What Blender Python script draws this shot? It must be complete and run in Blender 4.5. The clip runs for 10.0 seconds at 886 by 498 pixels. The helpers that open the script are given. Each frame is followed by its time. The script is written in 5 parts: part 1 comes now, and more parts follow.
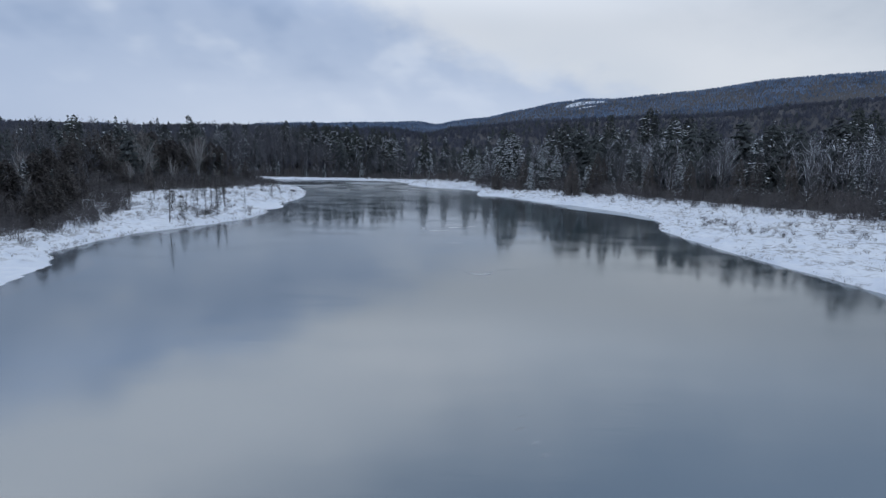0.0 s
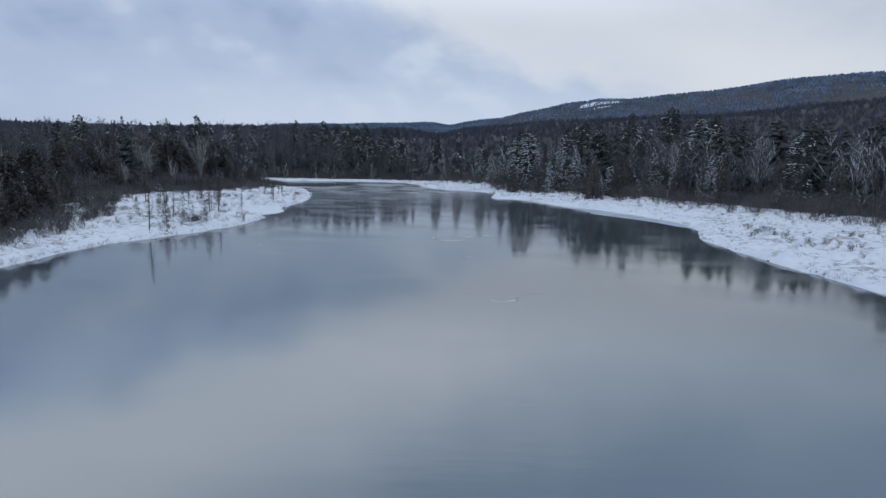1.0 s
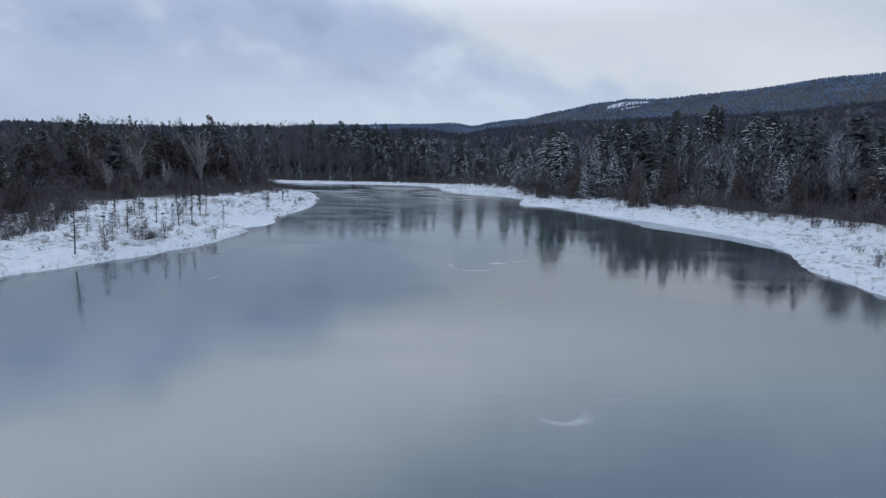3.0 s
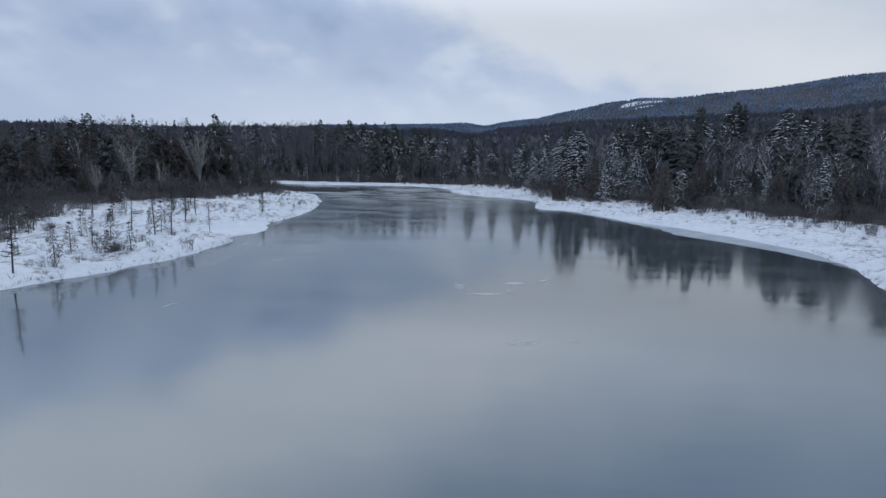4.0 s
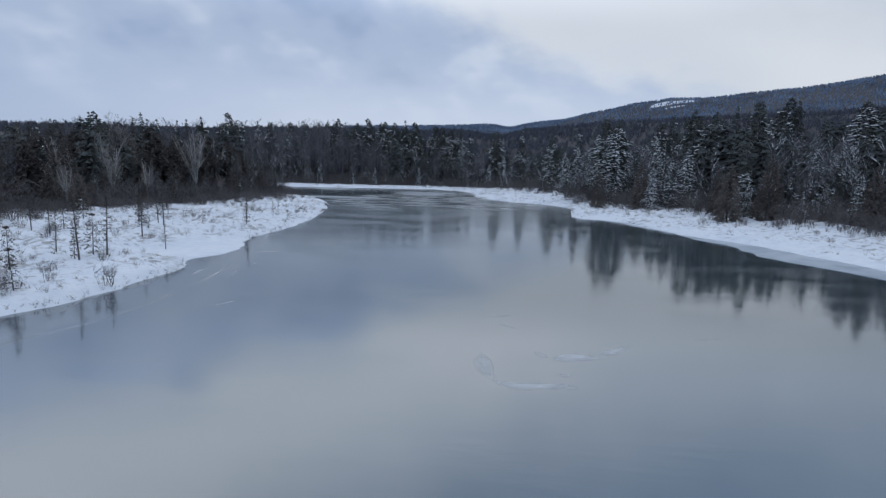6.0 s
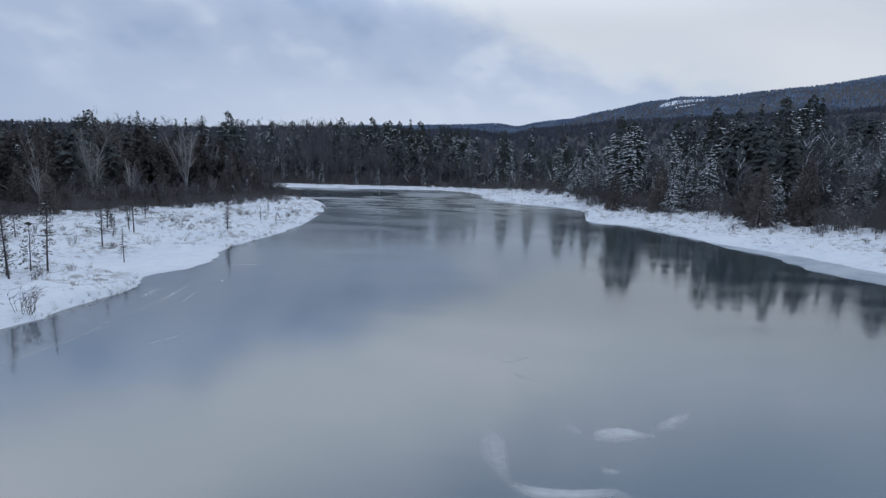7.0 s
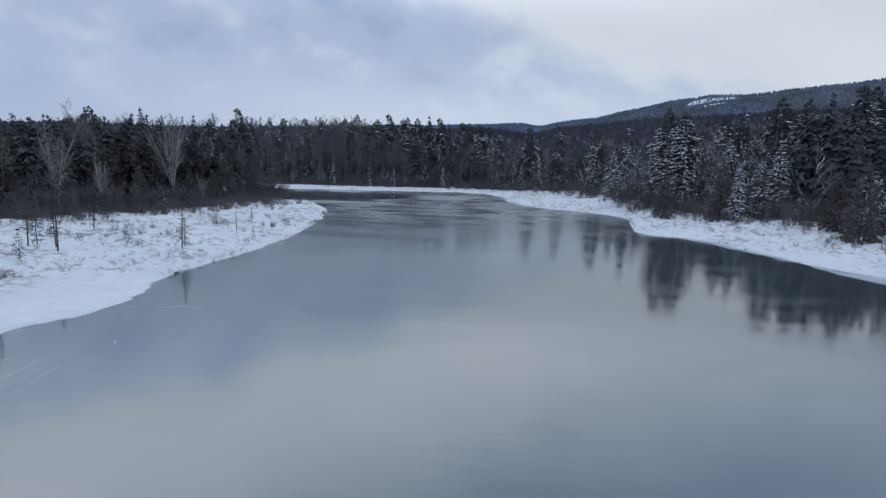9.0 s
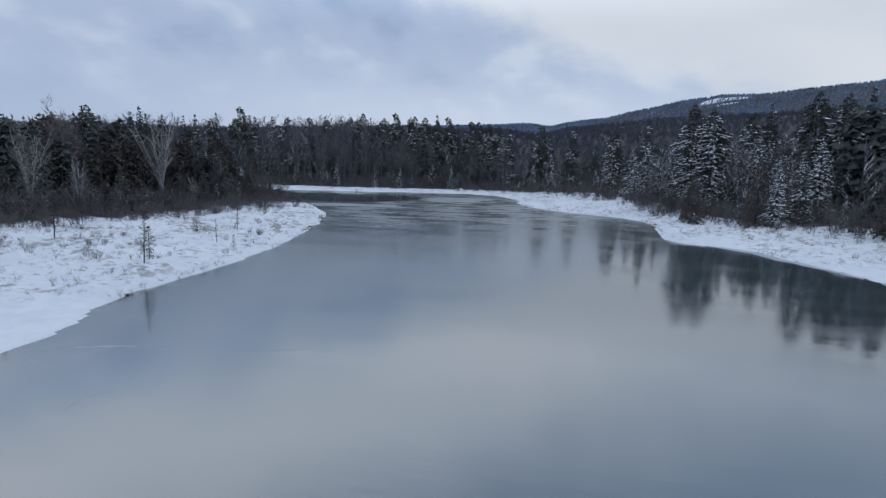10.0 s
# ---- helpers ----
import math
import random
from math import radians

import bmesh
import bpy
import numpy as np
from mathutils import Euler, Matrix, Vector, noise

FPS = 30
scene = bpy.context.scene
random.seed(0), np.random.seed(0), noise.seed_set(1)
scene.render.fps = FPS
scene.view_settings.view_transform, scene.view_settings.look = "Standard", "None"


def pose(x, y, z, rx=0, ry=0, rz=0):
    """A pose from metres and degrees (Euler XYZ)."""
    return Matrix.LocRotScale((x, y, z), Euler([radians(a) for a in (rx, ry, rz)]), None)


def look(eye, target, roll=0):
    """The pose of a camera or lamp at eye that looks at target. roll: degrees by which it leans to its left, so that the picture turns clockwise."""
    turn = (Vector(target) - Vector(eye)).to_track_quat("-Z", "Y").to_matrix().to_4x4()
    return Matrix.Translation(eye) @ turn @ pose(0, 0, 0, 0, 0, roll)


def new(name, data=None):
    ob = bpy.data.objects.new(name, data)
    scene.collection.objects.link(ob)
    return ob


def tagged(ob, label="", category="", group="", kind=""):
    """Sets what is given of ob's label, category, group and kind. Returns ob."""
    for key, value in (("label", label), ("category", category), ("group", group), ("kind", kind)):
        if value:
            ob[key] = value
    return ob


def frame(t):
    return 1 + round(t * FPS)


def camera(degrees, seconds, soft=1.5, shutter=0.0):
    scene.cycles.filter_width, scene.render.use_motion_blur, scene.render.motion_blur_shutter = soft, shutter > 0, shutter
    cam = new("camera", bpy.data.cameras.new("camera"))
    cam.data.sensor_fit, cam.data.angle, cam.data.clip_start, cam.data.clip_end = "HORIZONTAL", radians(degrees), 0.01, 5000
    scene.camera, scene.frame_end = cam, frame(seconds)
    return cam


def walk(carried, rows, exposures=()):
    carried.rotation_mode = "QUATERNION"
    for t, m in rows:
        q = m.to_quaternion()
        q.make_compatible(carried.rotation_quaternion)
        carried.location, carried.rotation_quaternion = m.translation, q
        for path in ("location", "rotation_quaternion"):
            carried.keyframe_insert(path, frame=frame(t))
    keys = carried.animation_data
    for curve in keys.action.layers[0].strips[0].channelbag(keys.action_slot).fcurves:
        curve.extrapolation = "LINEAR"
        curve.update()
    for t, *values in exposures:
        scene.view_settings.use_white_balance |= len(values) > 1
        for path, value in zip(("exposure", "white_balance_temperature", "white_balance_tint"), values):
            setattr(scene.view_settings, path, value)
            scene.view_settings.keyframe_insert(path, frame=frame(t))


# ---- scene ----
cam = camera(77.7, 10.0, 1.3)
PATH = [
    (0, (1.356, -0.758, 9.35), (1.351, 1.218, 9.041), 1.4),
    (0.5, (1.314, 3.738, 9.345), (1.286, 5.714, 9.037), 1.4),
    (1, (1.197, 8.174, 9.372), (1.147, 10.15, 9.065), 1.4),
    (1.5, (1.112, 12.686, 9.451), (1.041, 14.661, 9.145), 1.4),
    (2, (1.082, 17.014, 9.496), (0.991, 18.988, 9.191), 1.4),
    (2.5, (1.039, 21.255, 9.55), (0.927, 23.228, 9.246), 1.5),
    (4, (0.578, 34.179, 9.738), (0.406, 36.148, 9.433), 1.5),
    (4.5, (0.302, 38.508, 9.735), (0.106, 40.475, 9.431), 1.5),
    (5, (0.01, 42.781, 9.746), (-0.21, 44.745, 9.442), 1.6),
    (5.5, (-0.279, 47.207, 9.798), (-0.52, 49.169, 9.494), 1.6),
    (5.7, (-0.411, 48.863, 9.805), (-0.659, 50.825, 9.502), 1.6),
    (7, (-1.195, 59.545, 9.84), (-1.477, 61.502, 9.536), 1.6),
    (7.5, (-1.642, 63.645, 9.783), (-1.939, 65.6, 9.479), 1.6),
    (8, (-2.174, 67.805, 9.766), (-2.489, 69.756, 9.462), 1.7),
    (8.5, (-2.711, 71.894, 9.728), (-3.048, 73.842, 9.423), 1.7),
    (9, (-3.376, 76.122, 9.687), (-3.732, 78.066, 9.382), 1.6),
    (9.5, (-4.04, 80.199, 9.67), (-4.411, 82.141, 9.365), 1.6),
    (10, (-4.782, 84.287, 9.629), (-5.168, 86.225, 9.325), 1.6),
]
walk(cam, [(t, look(eye, target, roll)) for t, eye, target, roll in PATH], [(0, 0.0, 6120, 10), (10, 0.0, 6120, 10)])

# ---- sky, sun ----
SUN_AZ, SUN_EL = 70.0, 52.0          # degrees east of the way ahead, and up, behind thin cloud


def node_tools(tree):
    links = tree.links

    def nd(kind, **values):
        n = tree.nodes.new(kind)
        for key, value in values.items():
            if key == "op":
                n.operation = value
            elif key == "vals":
                for i, v in value.items():
                    n.inputs[i].default_value = v
        return n

    def math_(op, a, b=0.0, c=None):
        n = tree.nodes.new("ShaderNodeMath")
        n.operation = op
        for i, v in enumerate((a, b, c)):
            if v is None:
                continue
            if isinstance(v, (int, float)):
                n.inputs[i].default_value = v
            else:
                links.new(v, n.inputs[i])
        return n.outputs[0]

    def ramp(value, stops, smooth=True):
        n = tree.nodes.new("ShaderNodeValToRGB")
        n.color_ramp.interpolation = "EASE" if smooth else "LINEAR"
        els = n.color_ramp.elements
        while len(els) < len(stops):
            els.new(0.5)
        for e, (p, c) in zip(els, stops):
            e.position = p
            e.color = (c, c, c, 1) if isinstance(c, (int, float)) else (*c, 1)
        links.new(value, n.inputs[0])
        return n.outputs[0]

    def mix(fac, a, b, blend="MIX"):
        n = tree.nodes.new("ShaderNodeMix")
        n.data_type, n.blend_type = "RGBA", blend
        for sock, v in ((n.inputs[0], fac), (n.inputs[6], a), (n.inputs[7], b)):
            if isinstance(v, (int, float)):
                sock.default_value = v
            elif isinstance(v, tuple):
                sock.default_value = (*v, 1)
            else:
                links.new(v, sock)
        return n.outputs[2]

    def noise_(vector, scale, detail=3.0, rough=0.55, stretch=None):
        n = tree.nodes.new("ShaderNodeTexNoise")
        n.inputs["Scale"].default_value = scale
        n.inputs["Detail"].default_value = detail
        n.inputs["Roughness"].default_value = rough
        if stretch:
            m = tree.nodes.new("ShaderNodeMapping")
            m.inputs["Scale"].default_value = stretch
            links.new(vector, m.inputs["Vector"])
            vector = m.outputs[0]
        links.new(vector, n.inputs["Vector"])
        return n.outputs[0]

    return nd, math_, ramp, mix, noise_


def build_world():
    world = bpy.data.worlds.new("winter_sky")
    scene.world = world
    world.use_nodes = True
    tree = world.node_tree
    tree.nodes.clear()
    nd, math_, ramp, mix, noise_ = node_tools(tree)
    links = tree.links
    coord = tree.nodes.new("ShaderNodeTexCoord").outputs["Generated"]
    sep = tree.nodes.new("ShaderNodeSeparateXYZ")
    links.new(coord, sep.inputs[0])
    x, y, z = sep.outputs
    az = math_("MULTIPLY", math_("ARCTAN2", x, y), 57.2958)
    el = math_("MULTIPLY", math_("ARCSINE", z), 57.2958)
    # the cloud deck, seen in perspective
    lift = math_("ADD", math_("ABSOLUTE", z), 0.42)
    deck = tree.nodes.new("ShaderNodeCombineXYZ")
    links.new(math_("DIVIDE", x, lift), deck.inputs[0])
    links.new(math_("DIVIDE", y, lift), deck.inputs[1])
    deck = deck.outputs[0]
    big = noise_(deck, 1.5, 2.0, 0.45)
    # drawn-out folds that run down to the right
    fold = tree.nodes.new("ShaderNodeCombineXYZ")
    links.new(math_("ADD", math_("MULTIPLY", az, 0.075), math_("MULTIPLY", el, 0.090)), fold.inputs[0])
    links.new(math_("ADD", math_("MULTIPLY", az, 0.034), math_("MULTIPLY", el, -0.050)), fold.inputs[1])
    mid = math_("MULTIPLY_ADD", noise_(fold.outputs[0], 1.0, 3.0, 0.5), 0.55, math_("MULTIPLY", noise_(deck, 4.2, 3.0, 0.5), 0.45))
    # a long cloud edge runs down across the sky; blue shade under it, bright haze over it
    edge = math_("MINIMUM", math_("MULTIPLY_ADD", az, -0.30, 11.6), math_("MULTIPLY_ADD", az, -0.11, 15.6))
    s = math_("SUBTRACT", el, edge)
    s = math_("ADD", s, math_("MULTIPLY_ADD", big, 5.0, -2.5))
    s = math_("ADD", s, math_("MULTIPLY_ADD", mid, 6.0, -3.0))
    s = math_("ADD", s, math_("MULTIPLY_ADD", noise_(deck, 7.5, 4.0, 0.55), 5.0, -2.5))
    s = math_("MULTIPLY_ADD", s, 0.085, 0.42)
    s2 = math_("MULTIPLY_ADD", s, 1.5, -0.2)
    shade = ramp(mid, [(0.36, (0.33, 0.41, 0.56)), (0.50, (0.42, 0.495, 0.635)), (0.64, (0.60, 0.655, 0.75))])
    low = ramp(math_("MULTIPLY", el, 0.05), [(0.15, 0.9), (0.60, 0.0)])
    shade = mix(low, shade, ramp(math_("MULTIPLY_ADD", az, 1 / 60, 1.0), [(0.2, (0.43, 0.505, 0.655)), (0.72, (0.60, 0.655, 0.765))]))
    bright = mix(ramp(big, [(0.3, 0.0), (0.7, 1.0)]), (0.63, 0.66, 0.70), (0.72, 0.73, 0.745))
    col = mix(ramp(s2, [(0.15, 0.0), (0.75, 1.0)]), shade, bright)
    # beyond the bright belt the deck turns blue again
    col = mix(ramp(math_("MULTIPLY", s, 0.25), [(0.21, 0.0), (0.66, 0.92)]), col, (0.185, 0.255, 0.355))
    col = mix(ramp(math_("MULTIPLY", el, 1 / 90), [(0.40, 0.0), (0.62, 0.85)]), col, (0.52, 0.58, 0.67))
    # the deck thins overhead and lets more light through
    over = ramp(math_("MULTIPLY", el, 1 / 90), [(0.14, 1.0), (0.21, 1.36), (0.30, 1.34), (0.44, 1.15), (1.0, 1.1)])
    col = mix(1.0, col, over, "MULTIPLY")
    sky = tree.nodes.new("ShaderNodeTexSky")
    sky.sky_type, sky.sun_disc = "NISHITA", False
    sky.sun_elevation, sky.sun_rotation = radians(SUN_EL), radians(SUN_AZ)
    sky_c = mix(1.0, sky.outputs[0], (0.09, 0.09, 0.09), "MULTIPLY")
    col = mix(0.93, sky_c, col)
    bg = tree.nodes.new("ShaderNodeBackground")
    links.new(col, bg.inputs[0])
    bg.inputs[1].default_value = 1.0
    links.new(bg.outputs[0], tree.nodes.new("ShaderNodeOutputWorld").inputs[0])


build_world()
sun = new("sun", bpy.data.lights.new("sun", "SUN"))
sun.data.energy, sun.data.angle, sun.data.color = 0.4, radians(30), (1.0, 0.97, 0.93)
_a, _e = radians(SUN_AZ), radians(SUN_EL)
sun.matrix_world = look((60 * math.sin(_a) * math.cos(_e), 60 * math.cos(_a) * math.cos(_e), 60 * math.sin(_e) + 40), (0, 0, 40))


# ---- materials ----
def material(name, base, rough=0.8, dark=None, scale=3.0, scale2=0.3, bump=0.0, bump_scale=20.0, spec=0.3, vary=0.0, ior=1.45):
    """A matt surface whose colour wanders between base and dark at two scales, with fine relief."""
    m = bpy.data.materials.new(name)
    m.use_nodes = True
    tree = m.node_tree
    nd, math_, ramp, mix, noise_ = node_tools(tree)
    bsdf = tree.nodes["Principled BSDF"]
    geo = tree.nodes.new("ShaderNodeNewGeometry")
    pos = geo.outputs["Position"]
    dark = dark or tuple(c * 0.6 for c in base)
    n1 = noise_(pos, scale, 4.0)
    n2 = noise_(pos, scale2, 3.0)
    fac = math_("MULTIPLY_ADD", n1, 0.6, math_("MULTIPLY", n2, 0.5))
    col = mix(ramp(fac, [(0.33, 0.0), (0.72, 1.0)]), dark, base)
    if vary:
        info = tree.nodes.new("ShaderNodeObjectInfo").outputs["Random"]
        isl = geo.outputs["Random Per Island"]
        v = math_("MULTIPLY_ADD", math_("ADD", info, isl), vary, 1.0 - vary)
        hsv = tree.nodes.new("ShaderNodeHueSaturation")
        tree.links.new(v, hsv.inputs["Value"])
        tree.links.new(col, hsv.inputs["Color"])
        col = hsv.outputs[0]
    tree.links.new(col, bsdf.inputs["Base Color"])
    bsdf.inputs["Roughness"].default_value = rough
    bsdf.inputs["Specular IOR Level"].default_value = spec
    bsdf.inputs["IOR"].default_value = ior
    if bump:
        b = tree.nodes.new("ShaderNodeBump")
        b.inputs["Strength"].default_value = bump
        b.inputs["Distance"].default_value = 0.1
        tree.links.new(noise_(pos, bump_scale, 4.0), b.inputs["Height"])
        tree.links.new(b.outputs[0], bsdf.inputs["Normal"])
    return m


def water_material():
    m = bpy.data.materials.new("river_water")
    m.use_nodes = True
    tree = m.node_tree
    nd, math_, ramp, mix, noise_ = node_tools(tree)
    bsdf = tree.nodes["Principled BSDF"]
    pos = tree.nodes.new("ShaderNodeNewGeometry").outputs["Position"]
    sep = tree.nodes.new("ShaderNodeSeparateXYZ")
    tree.links.new(pos, sep.inputs[0])
    big = noise_(pos, 0.05, 3.0, 0.5)
    bsdf.inputs["IOR"].default_value = 4.2
    bsdf.inputs["Specular Tint"].default_value = (0.965, 0.995, 1.025, 1)
    tree.links.new(mix(big, (0.040, 0.056, 0.064), (0.058, 0.077, 0.088)), bsdf.inputs["Base Color"])
    # riffles where the current quickens by the bend
    quick = ramp(math_("MULTIPLY_ADD", math_("MULTIPLY_ADD", sep.outputs[0], -0.5, sep.outputs[1]), 1 / 120, -145 / 120), [(0.0, 0.0), (0.62, 1.0)])
    drift = ramp(math_("MULTIPLY_ADD", math_("MULTIPLY_ADD", sep.outputs[0], -1.5, sep.outputs[1]), 1 / 120, -112 / 120), [(0.0, 0.0), (0.60, 1.0)])
    calm = ramp(math_("MULTIPLY_ADD", sep.outputs[0], 1 / 20, 58 / 20), [(0.0, 0.0), (1.0, 1.0)])
    quick = math_("MULTIPLY", quick, calm)
    # a still pool behind the point
    px = math_("MULTIPLY_ADD", sep.outputs[0], 1 / 23, 65 / 23)
    py = math_("MULTIPLY_ADD", sep.outputs[1], 1 / 21, -231 / 21)
    away = math_("ADD", math_("ADD", math_("MULTIPLY", px, px), math_("MULTIPLY", py, py)), math_("MULTIPLY_ADD", noise_(pos, 0.12, 2.0), 0.6, -0.3))
    pool = ramp(math_("MULTIPLY", away, 0.5), [(0.42, 0.0), (0.58, 1.0)])
    quick, drift = math_("MULTIPLY", quick, pool), math_("MULTIPLY", drift, pool)
    patch = noise_(pos, 0.11, 3.0, 0.6, (0.7, 1.6, 1))
    rr = math_("MULTIPLY_ADD", ramp(patch, [(0.42, 0.0), (0.62, 1.0)]), 0.07, 0.065)
    flow = ramp(noise_(pos, 0.22, 5.0, 0.65, (0.45, 1.3, 1)), [(0.4, 0.0), (0.62, 1.0)])
    tree.links.new(math_("MULTIPLY_ADD", math_("MULTIPLY", quick, flow), 0.20, math_("MULTIPLY_ADD", drift, 0.085, rr)), bsdf.inputs["Roughness"])
    waves = noise_(pos, 1.3, 3.0, 0.6, (0.35, 1.4, 1))
    ripple = noise_(pos, 0.25, 2.0, 0.5, (0.5, 1.6, 1))
    h = math_("ADD", math_("MULTIPLY", waves, 0.35), ripple)
    b = tree.nodes.new("ShaderNodeBump")
    b.inputs["Distance"].default_value = 0.05
    gust = ramp(noise_(pos, 0.045, 3.0, 0.6, (0.6, 1.5, 1)), [(0.40, 0.0), (0.60, 1.0)])
    tree.links.new(math_("MULTIPLY_ADD", math_("MULTIPLY_ADD", quick, math_("MULTIPLY_ADD", flow, 0.6, 0.1), math_("MULTIPLY", drift, 0.14)), 1.0, math_("MULTIPLY_ADD", gust, 0.12, 0.09)), b.inputs["Strength"])
    tree.links.new(h, b.inputs["Height"])
    tree.links.new(b.outputs[0], bsdf.inputs["Normal"])
    return m


def ice_material(name, tint, cover, rough):
    """A thin skin of ice: clear and glossy, with frosted patches and wandering white lines."""
    m = bpy.data.materials.new(name)
    m.use_nodes = True
    tree = m.node_tree
    nd, math_, ramp, mix, noise_ = node_tools(tree)
    bsdf = tree.nodes["Principled BSDF"]
    pos = tree.nodes.new("ShaderNodeNewGeometry").outputs["Position"]
    n1 = noise_(pos, 0.35, 4.0, 0.6, (1.4, 0.7, 1))
    n2 = noise_(pos, 1.4, 4.0, 0.6)
    frost = ramp(math_("MULTIPLY", n1, n2), [(0.24, 0.0), (0.45, 1.0)])
    frost = math_("MULTIPLY_ADD", frost, cover, cover * 0.25)
    tree.links.new(mix(frost, (0.045, 0.060, 0.072), tint), bsdf.inputs["Base Color"])
    bsdf.inputs["IOR"].default_value = 4.0
    tree.links.new(math_("MULTIPLY_ADD", frost, 0.25, rough), bsdf.inputs["Roughness"])
    return m


M_SNOW = material("snow", (0.84, 0.87, 0.92), 0.65, (0.72, 0.76, 0.84), 0.9, 0.12, 0.5, 2.2, 0.25)
M_SNOW_SOFT = material("bough_snow", (0.92, 0.955, 0.99), 0.7, (0.83, 0.89, 0.96), 2.0, 0.4)
M_WATER = water_material()


def ground_material():
    """Snow in the open; brush, needles and patchy snow on the forest floor."""
    m = material("snow_ground", (0.865, 0.90, 0.955), 0.65, (0.74, 0.79, 0.88), 0.9, 0.12, 0.5, 2.2, 0.25)
    tree = m.node_tree
    nd, math_, ramp, mix, noise_ = node_tools(tree)
    bsdf = tree.nodes["Principled BSDF"]
    pos = tree.nodes.new("ShaderNodeNewGeometry").outputs["Position"]
    snow = bsdf.inputs["Base Color"].links[0].from_socket
    cover = tree.nodes.new("ShaderNodeAttribute")
    cover.attribute_name = "forest"
    brush = mix(ramp(noise_(pos, 0.7, 4.0), [(0.35, 0.0), (0.7, 1.0)]), (0.043, 0.041, 0.044), (0.076, 0.072, 0.077))
    brush = mix(ramp(noise_(pos, 0.09, 6.0, 0.75), [(0.60, 0.0), (0.72, 0.18)]), brush, snow)
    # flattened sedge shows through the thin snow of the marsh
    marsh = tree.nodes.new("ShaderNodeAttribute")
    marsh.attribute_name = "marsh"
    worn = math_("MULTIPLY", noise_(pos, 1.1, 5.0, 0.7), math_("MULTIPLY_ADD", noise_(pos, 0.16, 3.0), 0.9, 0.55))
    worn = math_("MULTIPLY", ramp(worn, [(0.50, 0.0), (0.68, 0.75)]), marsh.outputs["Fac"])
    snow = mix(worn, snow, mix(noise_(pos, 5.0, 3.0), (0.13, 0.12, 0.115), (0.40, 0.39, 0.39)))
    fac = math_("MULTIPLY_ADD", noise_(pos, 0.5, 4.0), 0.5, math_("SUBTRACT", cover.outputs["Fac"], 0.25))
    tree.links.new(mix(ramp(fac, [(0.35, 0.0), (0.6, 1.0)]), snow, brush), bsdf.inputs["Base Color"])
    return m


M_GROUND = ground_material()
M_ICE = ice_material("bank_ice", (0.32, 0.37, 0.44), 0.30, 0.075)
M_ICE_WHITE = material("shelf_ice", (0.55, 0.60, 0.66), 0.35, (0.34, 0.40, 0.47), 0.5, 0.15, 0.2, 3.0, 0.5)
M_ICE_PALE = material("pale_ice", (0.36, 0.40, 0.45), 0.35, (0.19, 0.22, 0.26), 0.4, 0.06, 0.1, 2.0, 0.6)
M_FROST = material("frost", (0.86, 0.88, 0.90), 0.7, (0.70, 0.73, 0.77), 1.6, 0.5)
_t = M_FROST.node_tree
nd, math_, ramp, mix, noise_ = node_tools(_t)
_n = _t.nodes.new("ShaderNodeAttribute")
_n.attribute_name = "thin"
_g = noise_(_t.nodes.new("ShaderNodeNewGeometry").outputs["Position"], 1.3, 4.0, 0.6)
_t.links.new(math_("MULTIPLY", math_("MULTIPLY", _n.outputs["Fac"], ramp(_g, [(0.30, 0.8), (0.55, 1.0)])), 0.75), _t.nodes["Principled BSDF"].inputs["Alpha"])
M_SPRUCE = material("spruce_needles", (0.108, 0.120, 0.118), 0.85, (0.060, 0.068, 0.070), 1.5, 0.15, vary=0.3)
M_PINE = material("pine_needles", (0.108, 0.120, 0.108), 0.85, (0.060, 0.067, 0.063), 1.5, 0.15, vary=0.3)
M_CEDAR = material("cedar_sprays", (0.125, 0.113, 0.106), 0.9, (0.068, 0.062, 0.060), 1.2, 0.15, vary=0.3)
M_BARK = material("dark_bark", (0.112, 0.106, 0.106), 0.9, (0.052, 0.049, 0.050), 6.0, 0.6, 0.6, 14.0)
M_TWIG = material("bare_twigs", (0.215, 0.216, 0.240), 0.9, (0.116, 0.118, 0.133), 2.0, 0.2, vary=0.3)
M_BIRCH = material("birch_bark", (0.58, 0.57, 0.56), 0.8, (0.22, 0.21, 0.205), 3.0, 0.4, vary=0.2)
M_BIRCH_TWIG = material("birch_twigs", (0.36, 0.335, 0.325), 0.85, (0.18, 0.165, 0.16), 2.0, 0.3, vary=0.2)
M_LARCH = material("larch_twigs", (0.168, 0.150, 0.140), 0.9, (0.092, 0.083, 0.079), 2.0, 0.2, vary=0.3)
M_YOUNG = material("lichened_twigs", (0.085, 0.080, 0.068), 0.9, (0.04, 0.038, 0.034), 3.0, 0.4, vary=0.2)
M_SHRUB = material("alder_stems", (0.172, 0.160, 0.162), 0.9, (0.080, 0.075, 0.078), 2.0, 0.2, vary=0.3)
M_GRASS = material("dry_sedge", (0.15, 0.125, 0.10), 0.9, (0.06, 0.05, 0.045), 3.0, 0.3, vary=0.3)
# far ridge: snow dusting, plus the blue of distant haze put into the colour
M_HILL = material("hazy_hill_forest", (0.30, 0.40, 0.57), 0.9, (0.095, 0.132, 0.20), 0.04, 0.008, vary=0.3)
# hardwood slope: base colour shifted to blue to stand for haze
M_HILL_WOOD = material("hazy_hill_hardwood", (0.120, 0.126, 0.160), 0.9, (0.084, 0.089, 0.115), 0.05, 0.01, vary=0.12)
M_STONE = material("wet_stone", (0.10, 0.10, 0.10), 0.5, (0.04, 0.04, 0.045), 4.0, 0.5, 0.4, 8.0)


